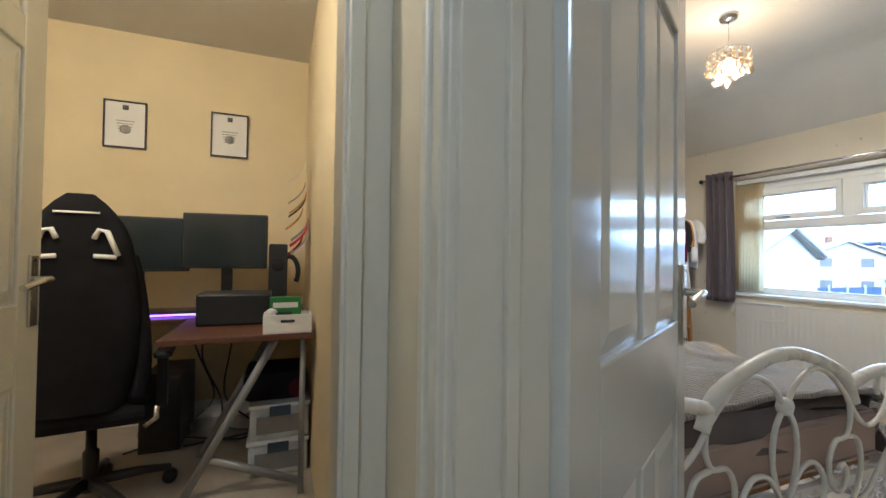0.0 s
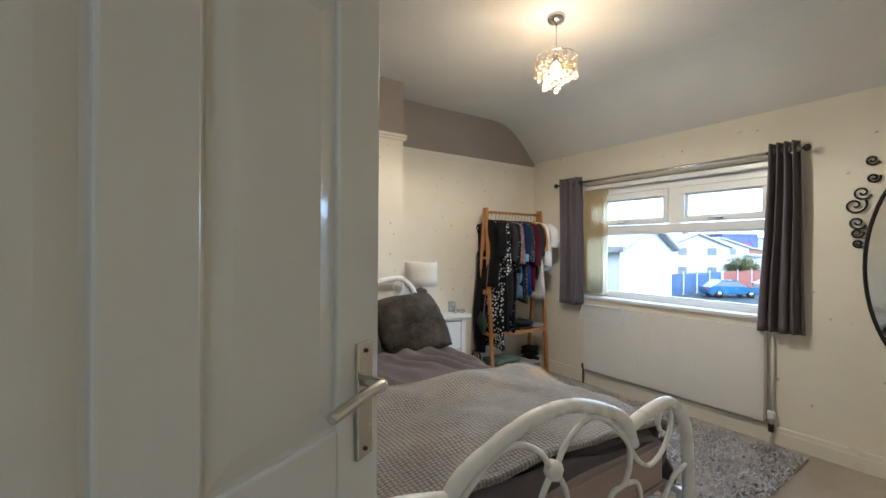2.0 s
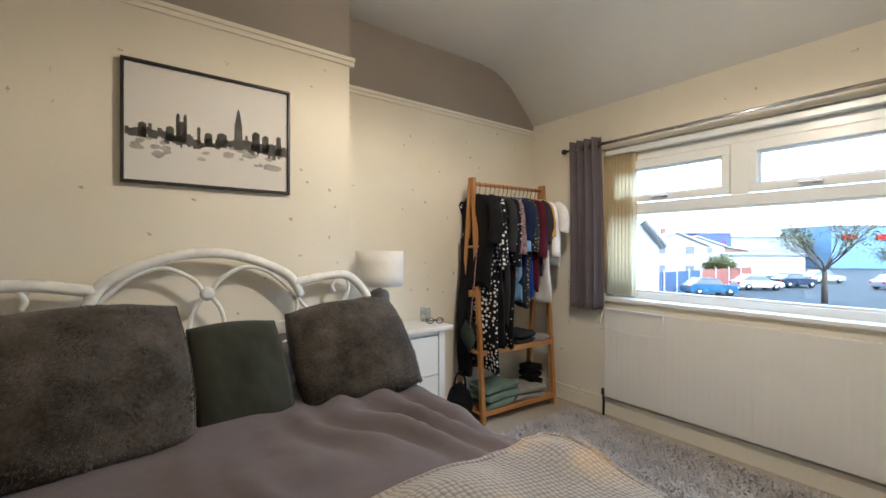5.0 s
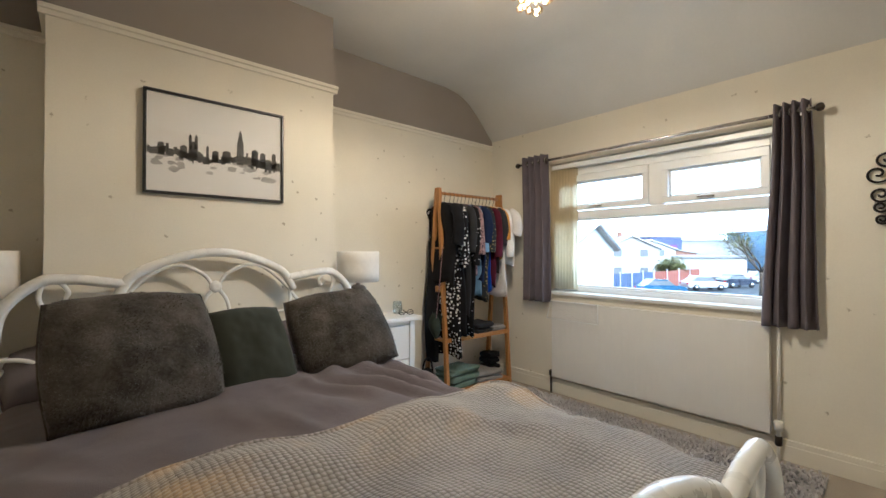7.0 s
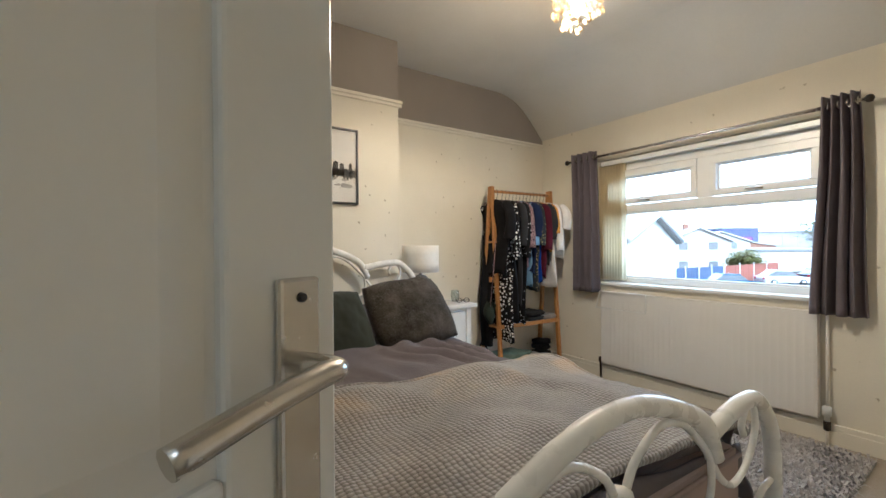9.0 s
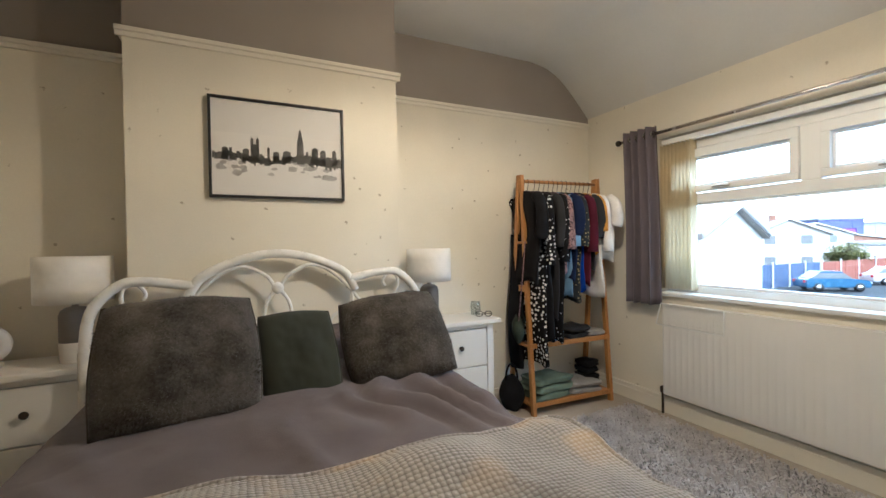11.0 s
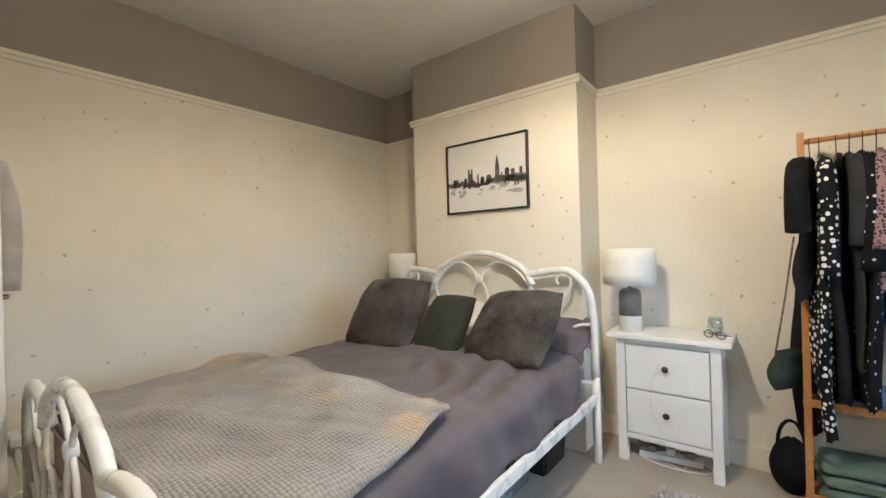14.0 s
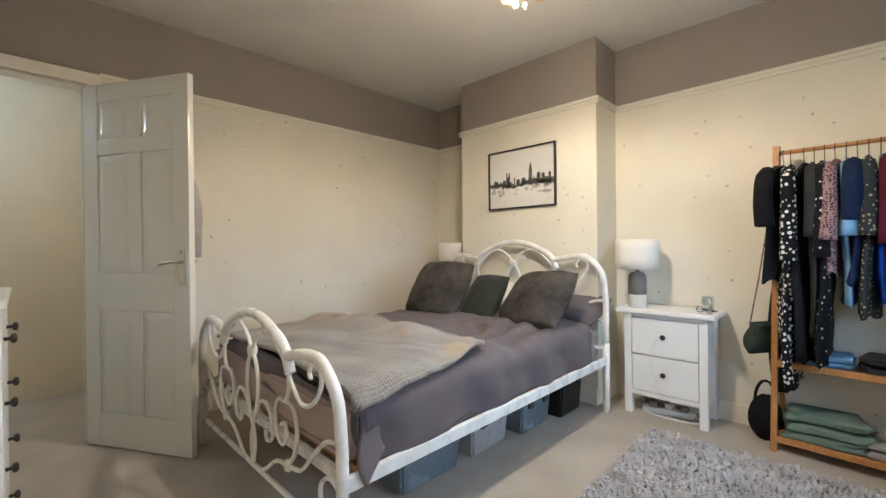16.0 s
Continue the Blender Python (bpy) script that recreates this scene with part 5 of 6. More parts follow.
# ---- hall and office shell ----
HX, OY = X0 - 0.10, 0.66
OX0, OX1, ON = -0.66, 0.085, 3.22
bm = bmesh.new()
bx(bm, -2.8, OX0, OY, OY + 0.10, 0, TOP + 0.02)
bx(bm, OX1, HX - 0.002, OY, OY + 0.10, 0, TOP + 0.02)
bx(bm, OX0, OX1, OY, OY + 0.10, 2.05, TOP + 0.02)
setting("wall_hall_west", box(-1.05, -0.95, -2.2, OY, 0, TOP + 0.02), HALLW, "plain cream painted landing wall", "wall")
setting("wall_hall_south", box(-1.05, HX, -2.3, -2.2, 0, TOP + 0.02), HALLW, "plain cream painted landing wall", "wall")
setting("wall_hall_north", bm, HALLW, "cream painted landing walls with a doorway", "wall")
setting("wall_hall_east", box(HX - 0.004, HX, HY1 + 0.035, OY, 0, TOP), HALLW, "cream painted landing wall beside the doors", "wall")
setting("wall_hall_south_east", box(HX - 0.004, HX, -2.2, HY0 - 0.06, 0, TOP), HALLW, "cream painted landing wall", "wall")
for nm, b in (("wall_office_north", (-2.8, HX, ON, ON + 0.1)), ("wall_office_west", (-2.9, -2.8, 0.6, ON + 0.1)), ("wall_office_east", (HX - 0.006, HX - 0.001, OY + 0.10, ON))):
    setting(nm, box(*b, 0, TOP + 0.02), OFFICEW, "warm yellow painted office wall", "wall")
skirting("baseboard_office", -2.8, HX - 0.01, ON - 0.018, ON)
bm = bmesh.new()
for xa, xb in ((OX0 - 0.03, OX0), (OX1, OX1 + 0.03)):
    bx(bm, xa, xb, OY - 0.006, OY + 0.106, 0, 2.05, 0.002)
bx(bm, OX0, OX1, OY - 0.006, OY + 0.106, 2.02, 2.05, 0.002)
for d, w in ((0.014, 0.07), (0.024, 0.025)):
    bx(bm, OX1 + 0.006, OX1 + 0.006 + w, OY - d, OY, 0, 2.10, 0.003)
    bx(bm, OX0 - 0.006 - w, OX0 - 0.006, OY - d, OY, 0, 2.10, 0.003)
setting("door_frame_2", bm, TRIM, "white painted office door lining and architrave", "door frame")
odoor = door_leaf("office_door", (OX0 + 0.02, OY + 0.09, 0), 90, "white six-panel office door standing open", 0.72)

# ---- office things ----
WALNUT = wood("walnut_desk_top", (0.07, 0.028, 0.014), (0.13, 0.055, 0.028), 0.4, 10, 1)
STEEL = mat("grey_painted_steel", (0.30, 0.30, 0.30), 0.45, 0.06, 20, 0.05, metal=0.3)
desk = thing("office_desk", (0, 0, 0), "walnut-topped corner desk on grey steel trestles", "desk")
part("return_top", box(-0.475, 0.145, 2.0, 2.62, 0.728, 0.755, 0.004), WALNUT, desk)
part("main_top", box(-1.75, 0.145, 2.62, 3.19, 0.728, 0.755, 0.004), WALNUT, desk)
def strut(p, q, w=0.024):
    return tube(bmesh.new(), [p, q], w, 4)
part("leg", strut((-0.02, 2.05, 0.728), (-0.40, 2.16, 0.0)), STEEL, desk)
part("leg", strut((-0.02, 2.55, 0.728), (-0.40, 2.60, 0.0)), STEEL, desk)
part("cross_bar", strut((-0.30, 2.13, 0.19), (0.10, 2.13, 0.02), 0.02), STEEL, desk)
part("leg", strut((0.10, 2.06, 0.728), (0.10, 2.06, 0.0), 0.018), STEEL, desk)
for x in (-1.7, -0.1):
    part("leg", strut((x, 3.1, 0.728), (x, 3.1, 0.0)), STEEL, desk)
SCREEN = mat("dark_screen", (0.02, 0.028, 0.032), 0.22, 0.1, 3, 0.0)
def monitor(at, w, h, rz, label, zc):
    m = thing("monitor", at, label, "monitor", "monitors on the desk", rz=rz)
    part("shell", box(-w / 2, w / 2, 0.0, 0.035, zc - h / 2, zc + h / 2, 0.006), BLACKP, m)
    part("screen", box(-w / 2 + 0.010, w / 2 - 0.010, -0.002, 0.002, zc - h / 2 + 0.014, zc + h / 2 - 0.010), SCREEN, m, "switched-off dark screen")
    part("neck", box(-0.03, 0.03, 0.035, 0.06, 0.02, zc, 0.006), BLACKP, m)
    part("foot", box(-0.12, 0.12, -0.05, 0.13, 0, 0.015, 0.005), BLACKP, m)
    return m
monitor((-0.315, 2.75, 0.755), 0.46, 0.325, -8, "flat dark monitor facing the doorway", 0.435)
monitor((-0.78, 2.86, 0.755), 0.52, 0.32, 6, "wide black monitor behind the chair", 0.41)
PURP = emitter("violet_strip", (0.35, 0.12, 1.0), 3.0)
kb = thing("keyboard", (-0.62, 2.80, 0.755), "black keyboard with a violet glowing edge", "keyboard", rz=4)
part("body", box(-0.22, 0.22, -0.07, 0.07, 0, 0.022, 0.005), BLACKP, kb)
part("light_strip", box(-0.22, 0.22, -0.076, -0.070, 0.004, 0.014, 0.002), PURP, kb, "violet glowing strip")
for i in range(4):
    part("key_row", box(-0.205, 0.205, -0.055 + i * 0.028, -0.032 + i * 0.028, 0.022, 0.029, 0.003), BLACKP, kb)
spk = thing("loudspeaker", (-0.02, 2.62, 0.755), "tall narrow black loudspeaker on the desk", "loudspeaker")
part("cabinet", box(-0.05, 0.05, -0.07, 0.07, 0, 0.42, 0.008), BLACKP, spk)
part("cone", lathe(bmesh.new(), [(0.036, 0), (0.032, -0.004), (0.012, -0.012)], 20, (0, -0.071, 0.30), Matrix.Rotation(radians(-90), 3, "X")), CHAR, spk)
part("headphones", tube(bmesh.new(), arc(0.06, 0.26, 0.05, 0.09, -40, 220, 14, -0.05), 0.014, 8), BLACKP, spk)
# black box added to fill the dark area between monitor and desk
pc = thing("black_box", (-0.25, 2.42, 0.755), "low plain black box on the desk below the monitor", "electronics")
part("case", box(-0.14, 0.2, -0.1, 0.12, 0, 0.16, 0.01), BLACKP, pc)
part("front", box(-0.13, 0.19, -0.103, -0.098, 0.01, 0.15, 0.002), BLACKP, pc)
wbx = thing("letter_tray", (0.03, 2.09, 0.755), "white wooden tray with a slot handle, holding oddments", "tray")
for a in ((-0.105, 0.105, -0.07, -0.062), (-0.105, 0.105, 0.062, 0.07)):
    part("long_side", box(a[0], a[1], a[2], a[3], 0, 0.085, 0.002), WHITE, wbx)
for a in ((-0.105, -0.097), (0.097, 0.105)):
    part("short_side", box(a[0], a[1], -0.062, 0.062, 0, 0.085, 0.002), WHITE, wbx)
part("base", box(-0.097, 0.097, -0.062, 0.062, 0, 0.008), WHITE, wbx)
part("slot", box(-0.03, 0.03, -0.0725, -0.0695, 0.05, 0.062), BLACKP, wbx)
gb = thing("green_carton", (0.02, 2.10, 0.763), "green printed carton standing in the tray", "carton")
part("carton", box(-0.07, 0.07, 0.0, 0.045, 0, 0.15, 0.003), cloth("green_card", (0.06, 0.22, 0.06)), gb)
part("label_bar", box(-0.055, 0.055, -0.002, 0.001, 0.10, 0.125), WHITE, gb)
ball = thing("oddments", (-0.04, 2.05, 0.763), "pale ball and oddments in the tray", "oddments")
part("ball", lathe(bmesh.new(), [(0.005, 0.08), (0.02, 0.086), (0.028, 0.10), (0.02, 0.118), (0.005, 0.124)], 14, (0, 0, -0.02)), STONE, ball)
part("stack", box(-0.02, 0.09, -0.02, 0.02, 0.0, 0.085, 0.004), CHAR, ball)


def office_chair():
    c = thing("gaming_chair", (-0.735, 2.02, 0), "black high-backed gaming chair with white accents", "chair", rz=6)
    def back(u, v):
        a = 2 * math.pi * u
        z = 0.48 + 0.86 * v
        w = 0.205 * (1 - 0.10 * v) if v < 0.72 else 0.190 * (1 - 0.40 * ((v - 0.72) / 0.28) ** 2.5)
        k = max(0.02, math.sin(math.pi * min(1, 0.06 + v * 0.94))) ** 0.25
        cx = math.copysign(abs(math.cos(a)) ** 0.5, math.cos(a))
        return Vector((w * cx * k, -0.02 + 0.055 * math.sin(a) * k - 0.03 * cx * cx * 0 + 0.10 * (1 - v) * 0.4, z))
    part("backrest", sheet(bmesh.new(), back, 36, 24, True), BLACK, c)
    for s in (-1, 1):
        part("vent_trim", tube(bmesh.new(), [(s * 0.055, -0.068, 1.165), (s * 0.070, -0.068, 1.20), (s * 0.095, -0.066, 1.195), (s * 0.130, -0.062, 1.10)], 0.010, 8), WHITE, c, "white plastic slot trim")
        part("vent_trim", tube(bmesh.new(), [(s * 0.055, -0.068, 1.10), (s * 0.125, -0.064, 1.095)], 0.009, 8), WHITE, c)
        part("bolster", tube(bmesh.new(), smooth([(s * 0.19, 0.04, 0.50), (s * 0.205, 0.03, 0.70), (s * 0.185, 0.03, 0.95), (s * 0.165, 0.0, 1.10)]), 0.036, 10, taper=(1.0, 0.6)), BLACK, c)
        part("armrest", box(s * 0.27 - 0.035, s * 0.27 + 0.035, 0.05, 0.32, 0.66, 0.69, 0.012), BLACKP, c)
        part("arm_post", box(s * 0.26 - 0.02, s * 0.26 + 0.02, 0.14, 0.20, 0.42, 0.66, 0.006), BLACKP, c)
    part("wordmark", box(-0.07, 0.07, -0.064, -0.058, 1.262, 1.270, 0.002), WHITE, c, "small white stitched mark")
    part("seat", box(-0.23, 0.23, 0.0, 0.50, 0.40, 0.50, 0.04), BLACK, c)
    part("seat_hinge", tube(bmesh.new(), [(0.22, 0.0, 0.40), (0.26, 0.0, 0.43), (0.26, 0.0, 0.48)], 0.012, 8), CHROME, c)
    part("gas_column", lathe(bmesh.new(), [(0.03, 0.08), (0.03, 0.25), (0.02, 0.26), (0.02, 0.40)], 14, (0, 0.22, 0)), BLACKP, c)
    for k in range(5):
        a = radians(72 * k + 20)
        p = (0.30 * math.cos(a), 0.22 + 0.30 * math.sin(a))
        b = part("base_arm", tube(bmesh.new(), [(0, 0.22, 0.12), (p[0] * 0.6, 0.22 + 0.18 * math.sin(a), 0.10), (*p, 0.075)], 0.022, 8, taper=(1.2, 0.8)), BLACKP, c)
        part("castor", lathe(bmesh.new(), [(0.01, -0.022), (0.03, -0.020), (0.032, 0), (0.03, 0.020), (0.01, 0.022)], 14, (*p, 0.032), Matrix.Rotation(radians(90), 3, "X")), BLACKP, b)
    return c


office_chair()
def crate(at, w, d, h, rz=0):
    b = thing("clear_crate", at, "clear plastic storage crate with blue-grey clip handles", "storage box", "crates under the desk", rz=rz)
    part("tub", box(-w / 2, w / 2, -d / 2, d / 2, 0, h, 0.012), mat("pale_clear_plastic", (0.55, 0.58, 0.60), 0.25, 0.2, 10, 0.05), b)
    part("lid", box(-w / 2 - 0.008, w / 2 + 0.008, -d / 2 - 0.008, d / 2 + 0.008, h, h + 0.02, 0.005), UPVC, b)
    part("filling", box(-w / 2 + 0.03, w / 2 - 0.03, -d / 2 - 0.002, -d / 2 + 0.02, 0.03, h - 0.04, 0.004), STEEL, b)
    part("clip", box(-0.05, 0.05, -d / 2 - 0.014, -d / 2 - 0.001, h - 0.04, h + 0.01, 0.003), mat("blue_grey_clip", (0.06, 0.09, 0.13), 0.4), b)
crate((0.0, 2.44, 0.0), 0.28, 0.36, 0.16)
crate((0.0, 2.44, 0.182), 0.28, 0.36, 0.16, 2)
bag = thing("black_case", (0.0, 2.44, 0.364), "black padded case on top of the crates", "case")
part("body", box(-0.17, 0.14, -0.15, 0.15, 0, 0.15, 0.03), BLACK, bag)
part("roll", tube(bmesh.new(), [(0.09, -0.17, 0.06), (0.09, 0.10, 0.06)], 0.045, 12), MAROON, bag)
for k in range(5):
    cb = thing("loose_cable", (0, 0, 0), "loose black cable trailing under the desk", "cable", "cables under the desk")
    r2 = random.Random(k)
    x0 = -0.9 + 0.16 * k
    part("wire", tube(bmesh.new(), smooth([(x0, 3.05, 0.72), (x0 + r2.uniform(-.1, .1), 3.08, 0.45), (x0 + r2.uniform(-.1, .2), 3.05, 0.18), (x0 + r2.uniform(0, .3), 2.95, 0.02), (x0 + r2.uniform(.1, .5), 2.85, 0.01), (x0 + r2.uniform(-.3, .5), 2.75, 0.01)]), 0.006, 6), BLACKP, cb)
dark = thing("pc_tower", (-0.62, 2.95, 0), "black computer tower on the office floor", "computer")
part("case", box(-0.10, 0.10, -0.22, 0.2, 0.0, 0.42, 0.008), BLACKP, dark)
part("front_panel", box(-0.09, 0.09, -0.224, -0.219, 0.02, 0.40, 0.002), CHAR, dark)
for x0, lab in ((-1.073, "black-framed certificate with a crest"), (-0.472, "black-framed certificate with a crest and seal")):
    ce = thing("certificate", (x0 + 0.116, ON, 1.938), lab, "picture", "certificates on the office wall")
    part("sheet", box(-0.108, 0.108, -0.012, -0.004, -0.145, 0.145), PAPER, ce)
    for a in ((-0.116, 0.116, 0.143, 0.152), (-0.116, 0.116, -0.152, -0.143), (-0.116, -0.107, -0.143, 0.143), (0.107, 0.116, -0.143, 0.143)):
        part("frame_bar", box(a[0], a[1], -0.022, -0.001, a[2], a[3], 0.002), BLACKP, ce, "black frame bar")
    part("crest", box(-0.016, 0.016, -0.0135, -0.0115, 0.095, 0.125), INK, ce)
    for k in range(5):
        part("text_bar", box(-0.05 + 0.004 * k, 0.05 - 0.006 * k, -0.0135, -0.0115, 0.02 - k * 0.018, 0.026 - k * 0.018), INKL, ce)
    part("seal", lathe(bmesh.new(), [(0.03, 0), (0.028, 0.001)], 18, (0, -0.0125, -0.03), Matrix.Rotation(radians(90), 3, "X")), INKL, ce)
pins = thing("pinned_papers", (HX - 0.006, 2.75, 1.05), "cluster of papers and ribbons pinned to the office wall", "papers")
for k in range(9):
    r2 = random.Random(k + 30)
    y, z = r2.uniform(-0.12, 0.12), r2.uniform(0.0, 0.50)
    m = (GREYC, PAPER, REDC, MUST, CHAR)[k % 5]
    part("paper", sheet(bmesh.new(), lambda u, v: Vector((-0.01 - 0.10 * v * v - 0.004 * k, y - 0.05 + 0.10 * u, z + 0.14 * (1 - v) + 0.02 * u)), 4, 6), m, pins, solid=0.001)


# ---- outside ----
GZ = -2.7
ASPH = mat("asphalt", (0.05, 0.052, 0.055), 0.9, 0.2, 0.4, 0.3, 30, spec=0.15)
RENDER_W = mat("white_render", (0.62, 0.61, 0.58), 0.85, 0.05, 1.5, 0.2, 40)
ROOF = mat("grey_roof_tiles", (0.34, 0.32, 0.30), 0.8, 0.2, 3, 0.3, 30)
BRICK = mat("brown_brick", (0.30, 0.16, 0.11), 0.85, 0.2, 6, 0.3, 40)
DARKW = mat("dark_window_pane", (0.24, 0.26, 0.27), 0.1, 0.1, 3, 0.0)
OVERCAST = emitter("overcast_sky", (0.80, 0.92, 1.0), 3.1)
setting("backdrop", sheet(bmesh.new(), lambda u, v: Vector((600 * math.cos(radians(-95 + 190 * u)) * math.cos(radians(78 * v)), 600 * math.sin(radians(-95 + 190 * u)) * math.cos(radians(78 * v)), GZ - 1 + 600 * math.sin(radians(78 * v)))), 48, 12), OVERCAST, "bright even white overcast sky", "sky")
bm = bmesh.new()
vs = [bm.verts.new(p) for p in ((4.19, -1500, GZ), (2500, -1500, GZ), (2500, 1500, GZ), (4.19, 1500, GZ))]
bm.faces.new(vs)
setting("ground", bm, ASPH, "grey asphalt car park and road outside", "ground")


def plot(k, d, z=GZ):
    """A place d metres out along the outlook, k sideways for each metre."""
    return (1.27 + d * (0.637 + 0.771 * k), 0.98 + d * (0.771 - 0.637 * k), z)


def house(at, rz, w, d, eave, ridge, label, wall=RENDER_W, gable=True):
    h = thing("house", at, label, "house", rz=rz)
    bm = bmesh.new()
    prism(bm, [(-w / 2, 0), (w / 2, 0), (w / 2, eave), (0, ridge - 0.12), (-w / 2, eave)], 0, d)
    part("wall", bm, wall, h)
    for s in (-1, 1):
        bm = bmesh.new()
        prism(bm, [(s * (w / 2 + 0.25), eave - 0.22), (0, ridge - 0.12), (0, ridge + 0.05), (s * (w / 2 + 0.25), eave - 0.05)], -0.2, d + 0.2)
        part("roof", bm, ROOF, h)
        part("fascia", strut((s * (w / 2 + 0.2), -0.22, eave - 0.08), (0, -0.22, ridge), 0.09), UPVC, h)
    part("chimney", box(-0.3, 0.3, d * 0.5, d * 0.5 + 0.5, ridge - 0.4, ridge + 0.7, 0.02), BRICK, h)
    for x in (-w * 0.25, w * 0.22):
        for z in ((0.9, 3.2) if eave > 4.2 else ()):
            f = part("window", box(x - 0.6, x + 0.6, -0.03, 0.03, z, z + 1.1, 0.01), UPVC, h)
            part("pane", box(x - 0.52, x + 0.52, -0.036, -0.028, z + 0.08, z + 1.02), DARKW, f)
    return h


house((15.9, 8.75, GZ), 11.5, 5.6, 9, 4.1, 5.0, "white rendered gable house with a grey roof")
house(plot(0.50, 52), -45, 7, 8, 4.4, 6.0, "white two-storey house across the car park")
house(plot(0.545, 62), -40, 8, 8, 4.4, 5.8, "pale two-storey house with grey roof")
house(plot(0.56, 85), -30, 20, 9, 3.8, 5.0, "brown brick terrace in the distance", BRICK)


def hall_shed(k, d, w, h, c, label, rz=-40):
    s = thing("warehouse", plot(k, d), label, "building", rz=rz)
    m = mat(label.split()[0] + "_cladding_" + str(d), c, 0.7, 0.08, 0.5, 0.1, 8)
    part("wall", box(-w / 2, w / 2, 0, 14, 0, h, 0.1), m, s)
    part("roof_edge", box(-w / 2 - 0.2, w / 2 + 0.2, -0.2, 14.2, h, h + 0.4, 0.05), STEEL, s)
    for i in range(max(2, int(w / 3))):
        x = -w / 2 + (i + 0.5) * w / max(2, int(w / 3))
        part("panel_seam", box(x - 0.04, x + 0.04, -0.06, 0.0, 0.2, h - 0.2), m, s)
    return s


# blue cladding paled: distance haze put into its base colour
blue = hall_shed(0.925, 88, 13, 8.5, (0.22, 0.36, 0.50), "blue clad retail warehouse with red sign shapes", -42)
for x in (-3.2, 3.2):
    part("sign", box(x - 1.4, x + 1.4, -0.12, -0.02, 5.8, 7.0, 0.3), REDC, blue, "plain red sign shape")
hall_shed(0.74, 95, 34, 6.4, (0.45, 0.47, 0.48), "grey long clad warehouse roof in the distance", -38)
sg = hall_shed(0.587, 92, 8, 7.2, (0.10, 0.12, 0.30), "navy retail unit with a plain sign", -30)
part("sign", box(-2.5, 2.5, -0.12, -0.02, 4.6, 5.6, 0.2), mat("violet_sign", (0.25, 0.08, 0.4), 0.5), sg, "plain violet sign shape")
hall_shed(0.70, 62, 12, 2.9, (0.60, 0.58, 0.55), "cream flat-roofed garages behind the fence", -36)

# fence round the gardens
for (ka, da), (kb_, db), c, lab in (((0.44, 36), (0.555, 41), (0.08, 0.12, 0.22), "blue-grey board fence with white posts"), ((0.557, 41), (0.672, 49), (0.33, 0.10, 0.06), "red-brown board fence with white posts")):
    a, b = Vector(plot(ka, da)), Vector(plot(kb_, db))
    f = thing("fence", a, lab, "fence", "garden fences")
    m = wood("fence_boards_" + lab.split("-")[0], tuple(v * 0.8 for v in c), c, 0.8, 3)
    n = 14
    ang = math.degrees(math.atan2(b.y - a.y, b.x - a.x))
    f.matrix_world = pose(*a, 0, 0, ang)
    ln = (b - a).length
    bw = ln / 44
    plank = None
    for i in range(44):
        if plank is None:
            plank = part("board", box(0, bw - 0.02, -0.012, 0.012, 0.05, 1.85, 0.004), m, f)
        else:
            o = new("board", plank.data)
            o.parent = f
            o.location = (i * bw, 0.008 * (i % 2), 0.02 * math.sin(i * 1.3))
    for i in range(5):
        part("post", box(i * ln / 4 - 0.06, i * ln / 4 + 0.06, -0.08, 0.04, 0, 2.05, 0.01), RENDER_W, f)


def car(k, d, rz, colour, label):
    c = thing("parked_car", plot(k, d), label, "car", "cars in the car park", rz=rz)
    paint = mat("car_paint_" + label.split()[0], colour, 0.25, 0.05, 2, 0, metal=0.2, coat=0.6)
    bm = bmesh.new()
    prism(bm, [(-2.0, 0.28), (2.0, 0.28), (2.05, 0.55), (1.95, 0.78), (1.05, 0.92), (-1.7, 0.95), (-2.02, 0.85), (-2.06, 0.5)], -0.82, 0.82)
    bmesh.ops.bevel(bm, geom=list(bm.edges), offset=0.08, segments=2, affect="EDGES")
    part("body", bm, paint, c)
    bm = bmesh.new()
    prism(bm, [(1.0, 0.88), (0.35, 1.36), (-1.05, 1.40), (-1.72, 0.93)], -0.72, 0.72)
    bmesh.ops.bevel(bm, geom=list(bm.edges), offset=0.07, segments=2, affect="EDGES")
    part("glasshouse", bm, DARKW, c, "dark glazed cabin")
    bm = bmesh.new()
    prism(bm, [(0.38, 1.33), (0.30, 1.43), (-1.0, 1.46), (-1.15, 1.36)], -0.66, 0.66)
    part("roof", bm, paint, c)
    for x in (-1.25, 1.25):
        for s in (-1, 1):
            w = part("wheel", lathe(bmesh.new(), [(0.20, -0.1), (0.30, -0.1), (0.31, 0), (0.30, 0.1), (0.20, 0.1)], 20, (x, s * 0.76, 0.31), Matrix.Rotation(radians(90), 3, "X")), BLACKP, c, "black tyre")
            part("rim", lathe(bmesh.new(), [(0.19, -0.01), (0.19, 0.01), (0.05, 0.03)], 14, (x, s * 0.86, 0.31), Matrix.Rotation(radians(90 if s < 0 else -90), 3, "X")), CHROME, w)
    for s in (-1, 1):
        part("headlight", box(1.94, 2.06, s * 0.6 - 0.16, s * 0.6 + 0.16, 0.58, 0.72, 0.03), UPVC, c)
        part("tail_light", box(-2.07, -1.98, s * 0.62 - 0.12, s * 0.62 + 0.12, 0.62, 0.80, 0.03), REDC, c)
    return c


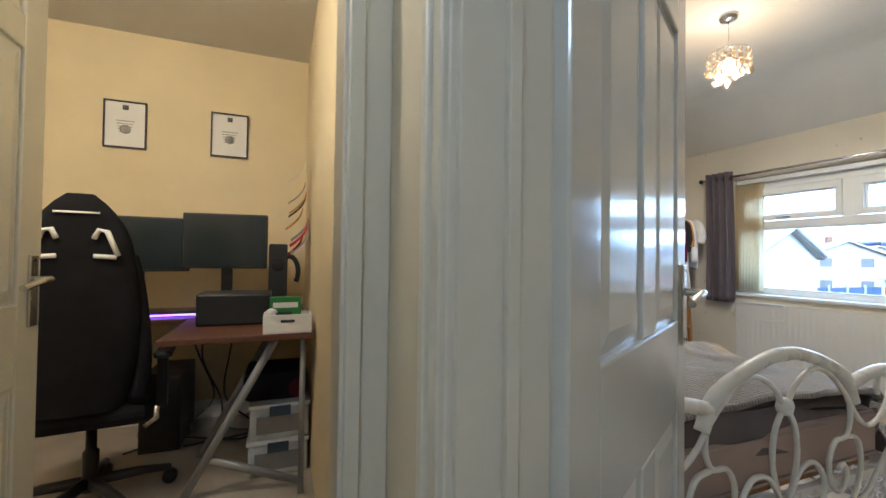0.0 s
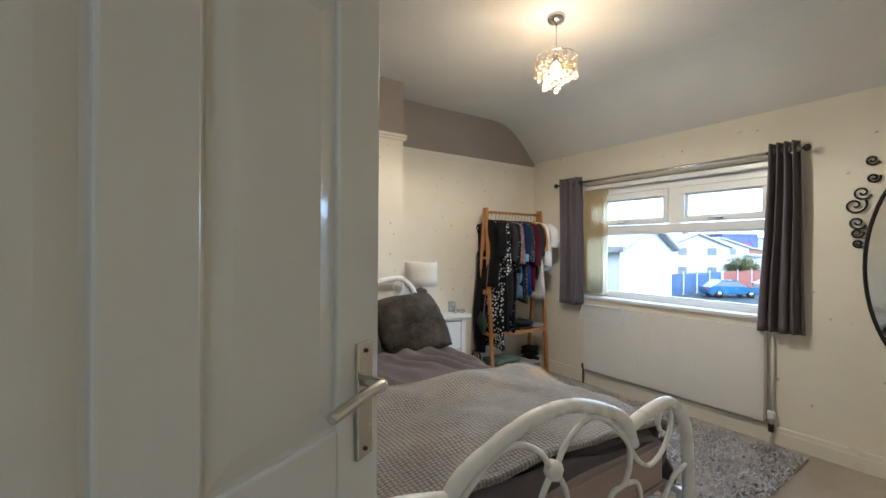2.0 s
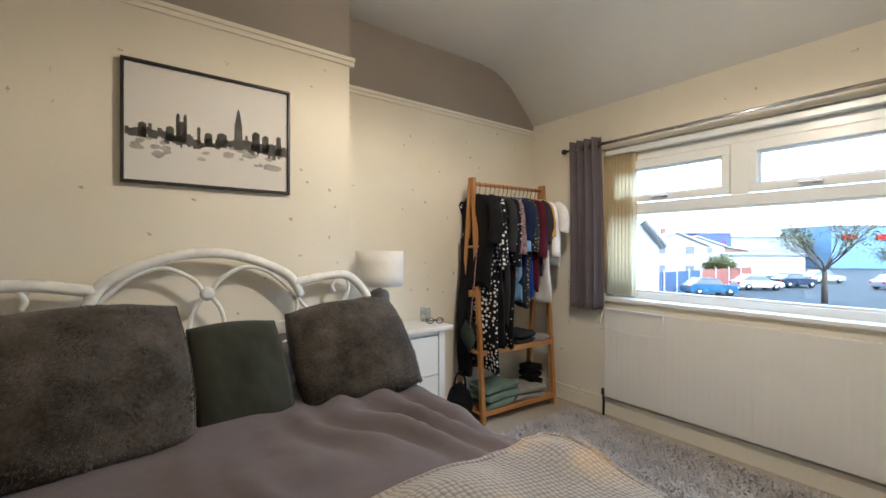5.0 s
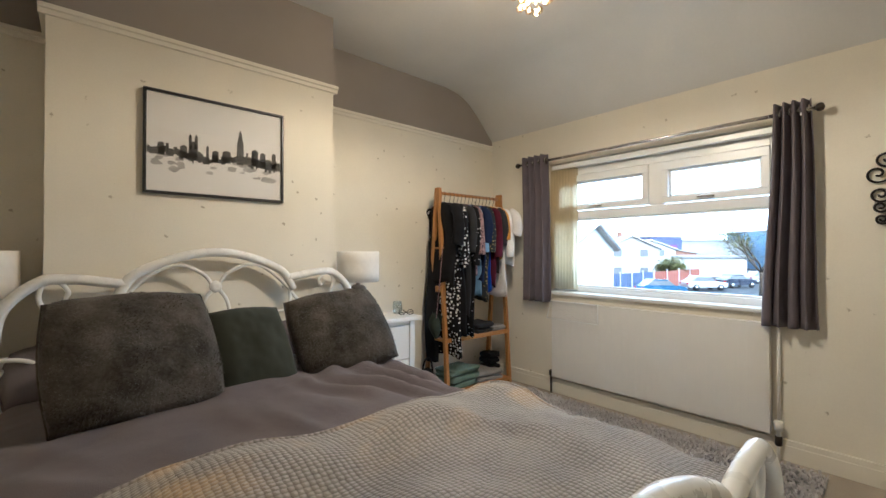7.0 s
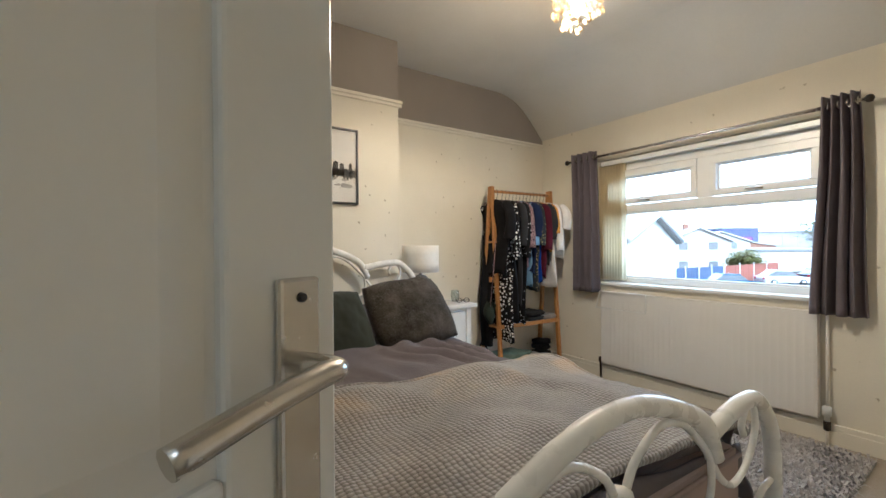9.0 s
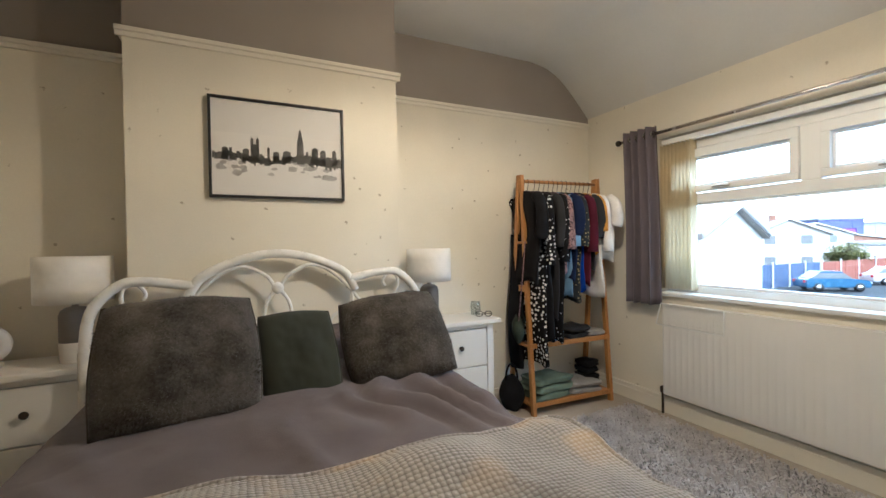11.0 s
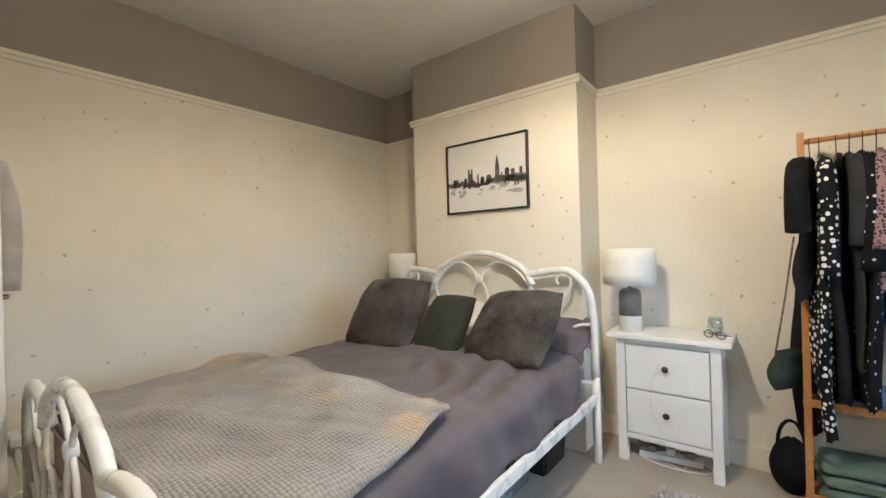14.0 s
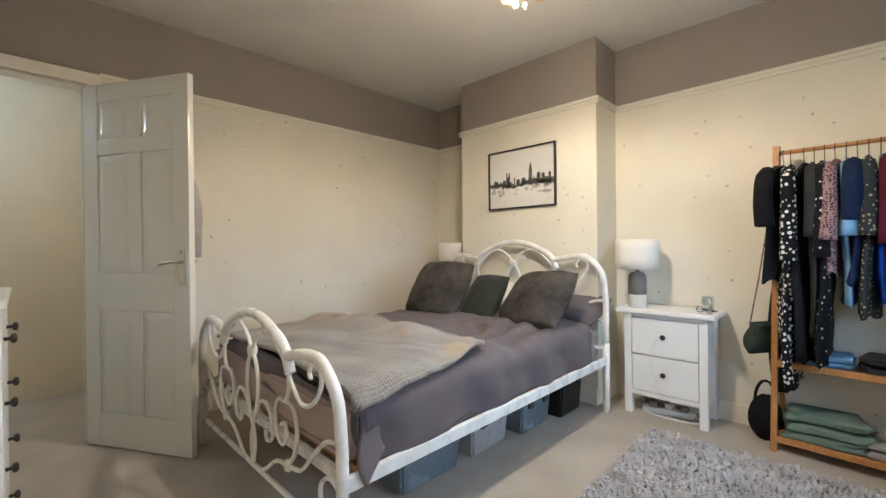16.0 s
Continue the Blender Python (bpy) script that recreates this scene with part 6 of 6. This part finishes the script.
car(0.683, 41, -40, (0.75, 0.75, 0.75), "white small hatchback parked outside")
car(0.765, 44, -30, (0.02, 0.03, 0.06), "navy estate car parked outside")
car(0.83, 50, -35, (0.55, 0.55, 0.57), "silver car parked further off")
car(0.575, 36, -38, (0.05, 0.16, 0.30), "blue hatchback parked near the fence")
car(0.995, 42, -35, (0.6, 0.6, 0.6), "pale car parked behind the tree")


def tree(at, height, label, seed, leaves):
    t = thing("tree", at, label, "tree")
    r = random.Random(seed)
    bark = mat("grey_brown_bark" + str(seed), (0.10, 0.075, 0.055), 0.9, 0.3, 8, 0.5, 40)
    trunk, tips = bmesh.new(), []
    tube(trunk, [(0, 0, 0), (0.05, 0.02, height * 0.18), (0, 0, height * 0.30)], 0.17, 10, taper=(1.2, 0.85))
    limbs = []
    def grow(p, v, ln, rad, depth):
        q = p + v * ln * 0.5 + Vector((r.uniform(-1, 1), r.uniform(-1, 1), r.uniform(0, 1))) * ln * 0.06
        e = p + v * ln
        bm = limbs[-1] if depth else bmesh.new()
        if depth == 0:
            limbs.append(bm)
        tube(bm, [p, q, e], rad, 5, taper=(1, 0.55))
        tips.append(e)
        if depth < 4:
            for _ in range(3 if depth < 3 else 2):
                nv = (v + Vector((r.uniform(-1, 1), r.uniform(-1, 1), r.uniform(-0.25, 0.8))) * 0.62).normalized()
                grow(q if r.random() < 0.35 else e, nv, ln * r.uniform(0.55, 0.8), rad * 0.55, depth + 1)
    part("trunk", trunk, bark, t)
    for i in range(6):
        a = i * 1.05 + r.uniform(-0.2, 0.2)
        grow(Vector((0, 0, height * (0.26 + 0.015 * i))), Vector((math.cos(a) * 0.75, math.sin(a) * 0.75, r.uniform(0.6, 1.1))).normalized(), height * 0.27, 0.075, 0)
    for bm in limbs:
        part("limb", bm, bark, t)
    if leaves:
        vv, ff = [], []
        for e in tips:
            for _ in range(leaves):
                p = e + Vector((r.gauss(0, 0.3), r.gauss(0, 0.3), r.gauss(-0.1, 0.3)))
                if p.z > height * 0.72 and r.random() < 0.8:
                    continue
                a, s = r.uniform(0, 6.28), r.uniform(0.05, 0.10)
                d1, d2 = Vector((math.cos(a), math.sin(a), r.uniform(-0.5, 0.5))) * s, Vector((-math.sin(a), math.cos(a), r.uniform(-1, 1))) * s * 0.6
                b = len(vv)
                vv += [p - d1, p + d2, p + d1, p - d2]
                ff.append((b, b + 1, b + 2, b + 3))
        me = bpy.data.meshes.new("crown")
        me.from_pydata([tuple(v) for v in vv], [], ff)
        me.materials.append(mat("yellow_green_leaf" + str(seed), (0.10, 0.12, 0.03), 0.8, 0.4, 3, 0, second=(0.22, 0.20, 0.05)))
        o = new("crown", me)
        o.parent = t
        tagged(o, "thin yellow-green autumn leaves", kind="stuff")
    return t


tree(plot(0.836, 31), 7.6, "nearly bare tree with a few yellow-green leaves", 3, 5)
tree(plot(1.02, 34), 5.5, "small bare tree at the car park's edge", 8, 3)
tree(plot(0.60, 47), 3.4, "small green bush behind the fence", 5, 30)
tree(plot(0.70, 100), 10, "bare tree before the far warehouses", 6, 0)
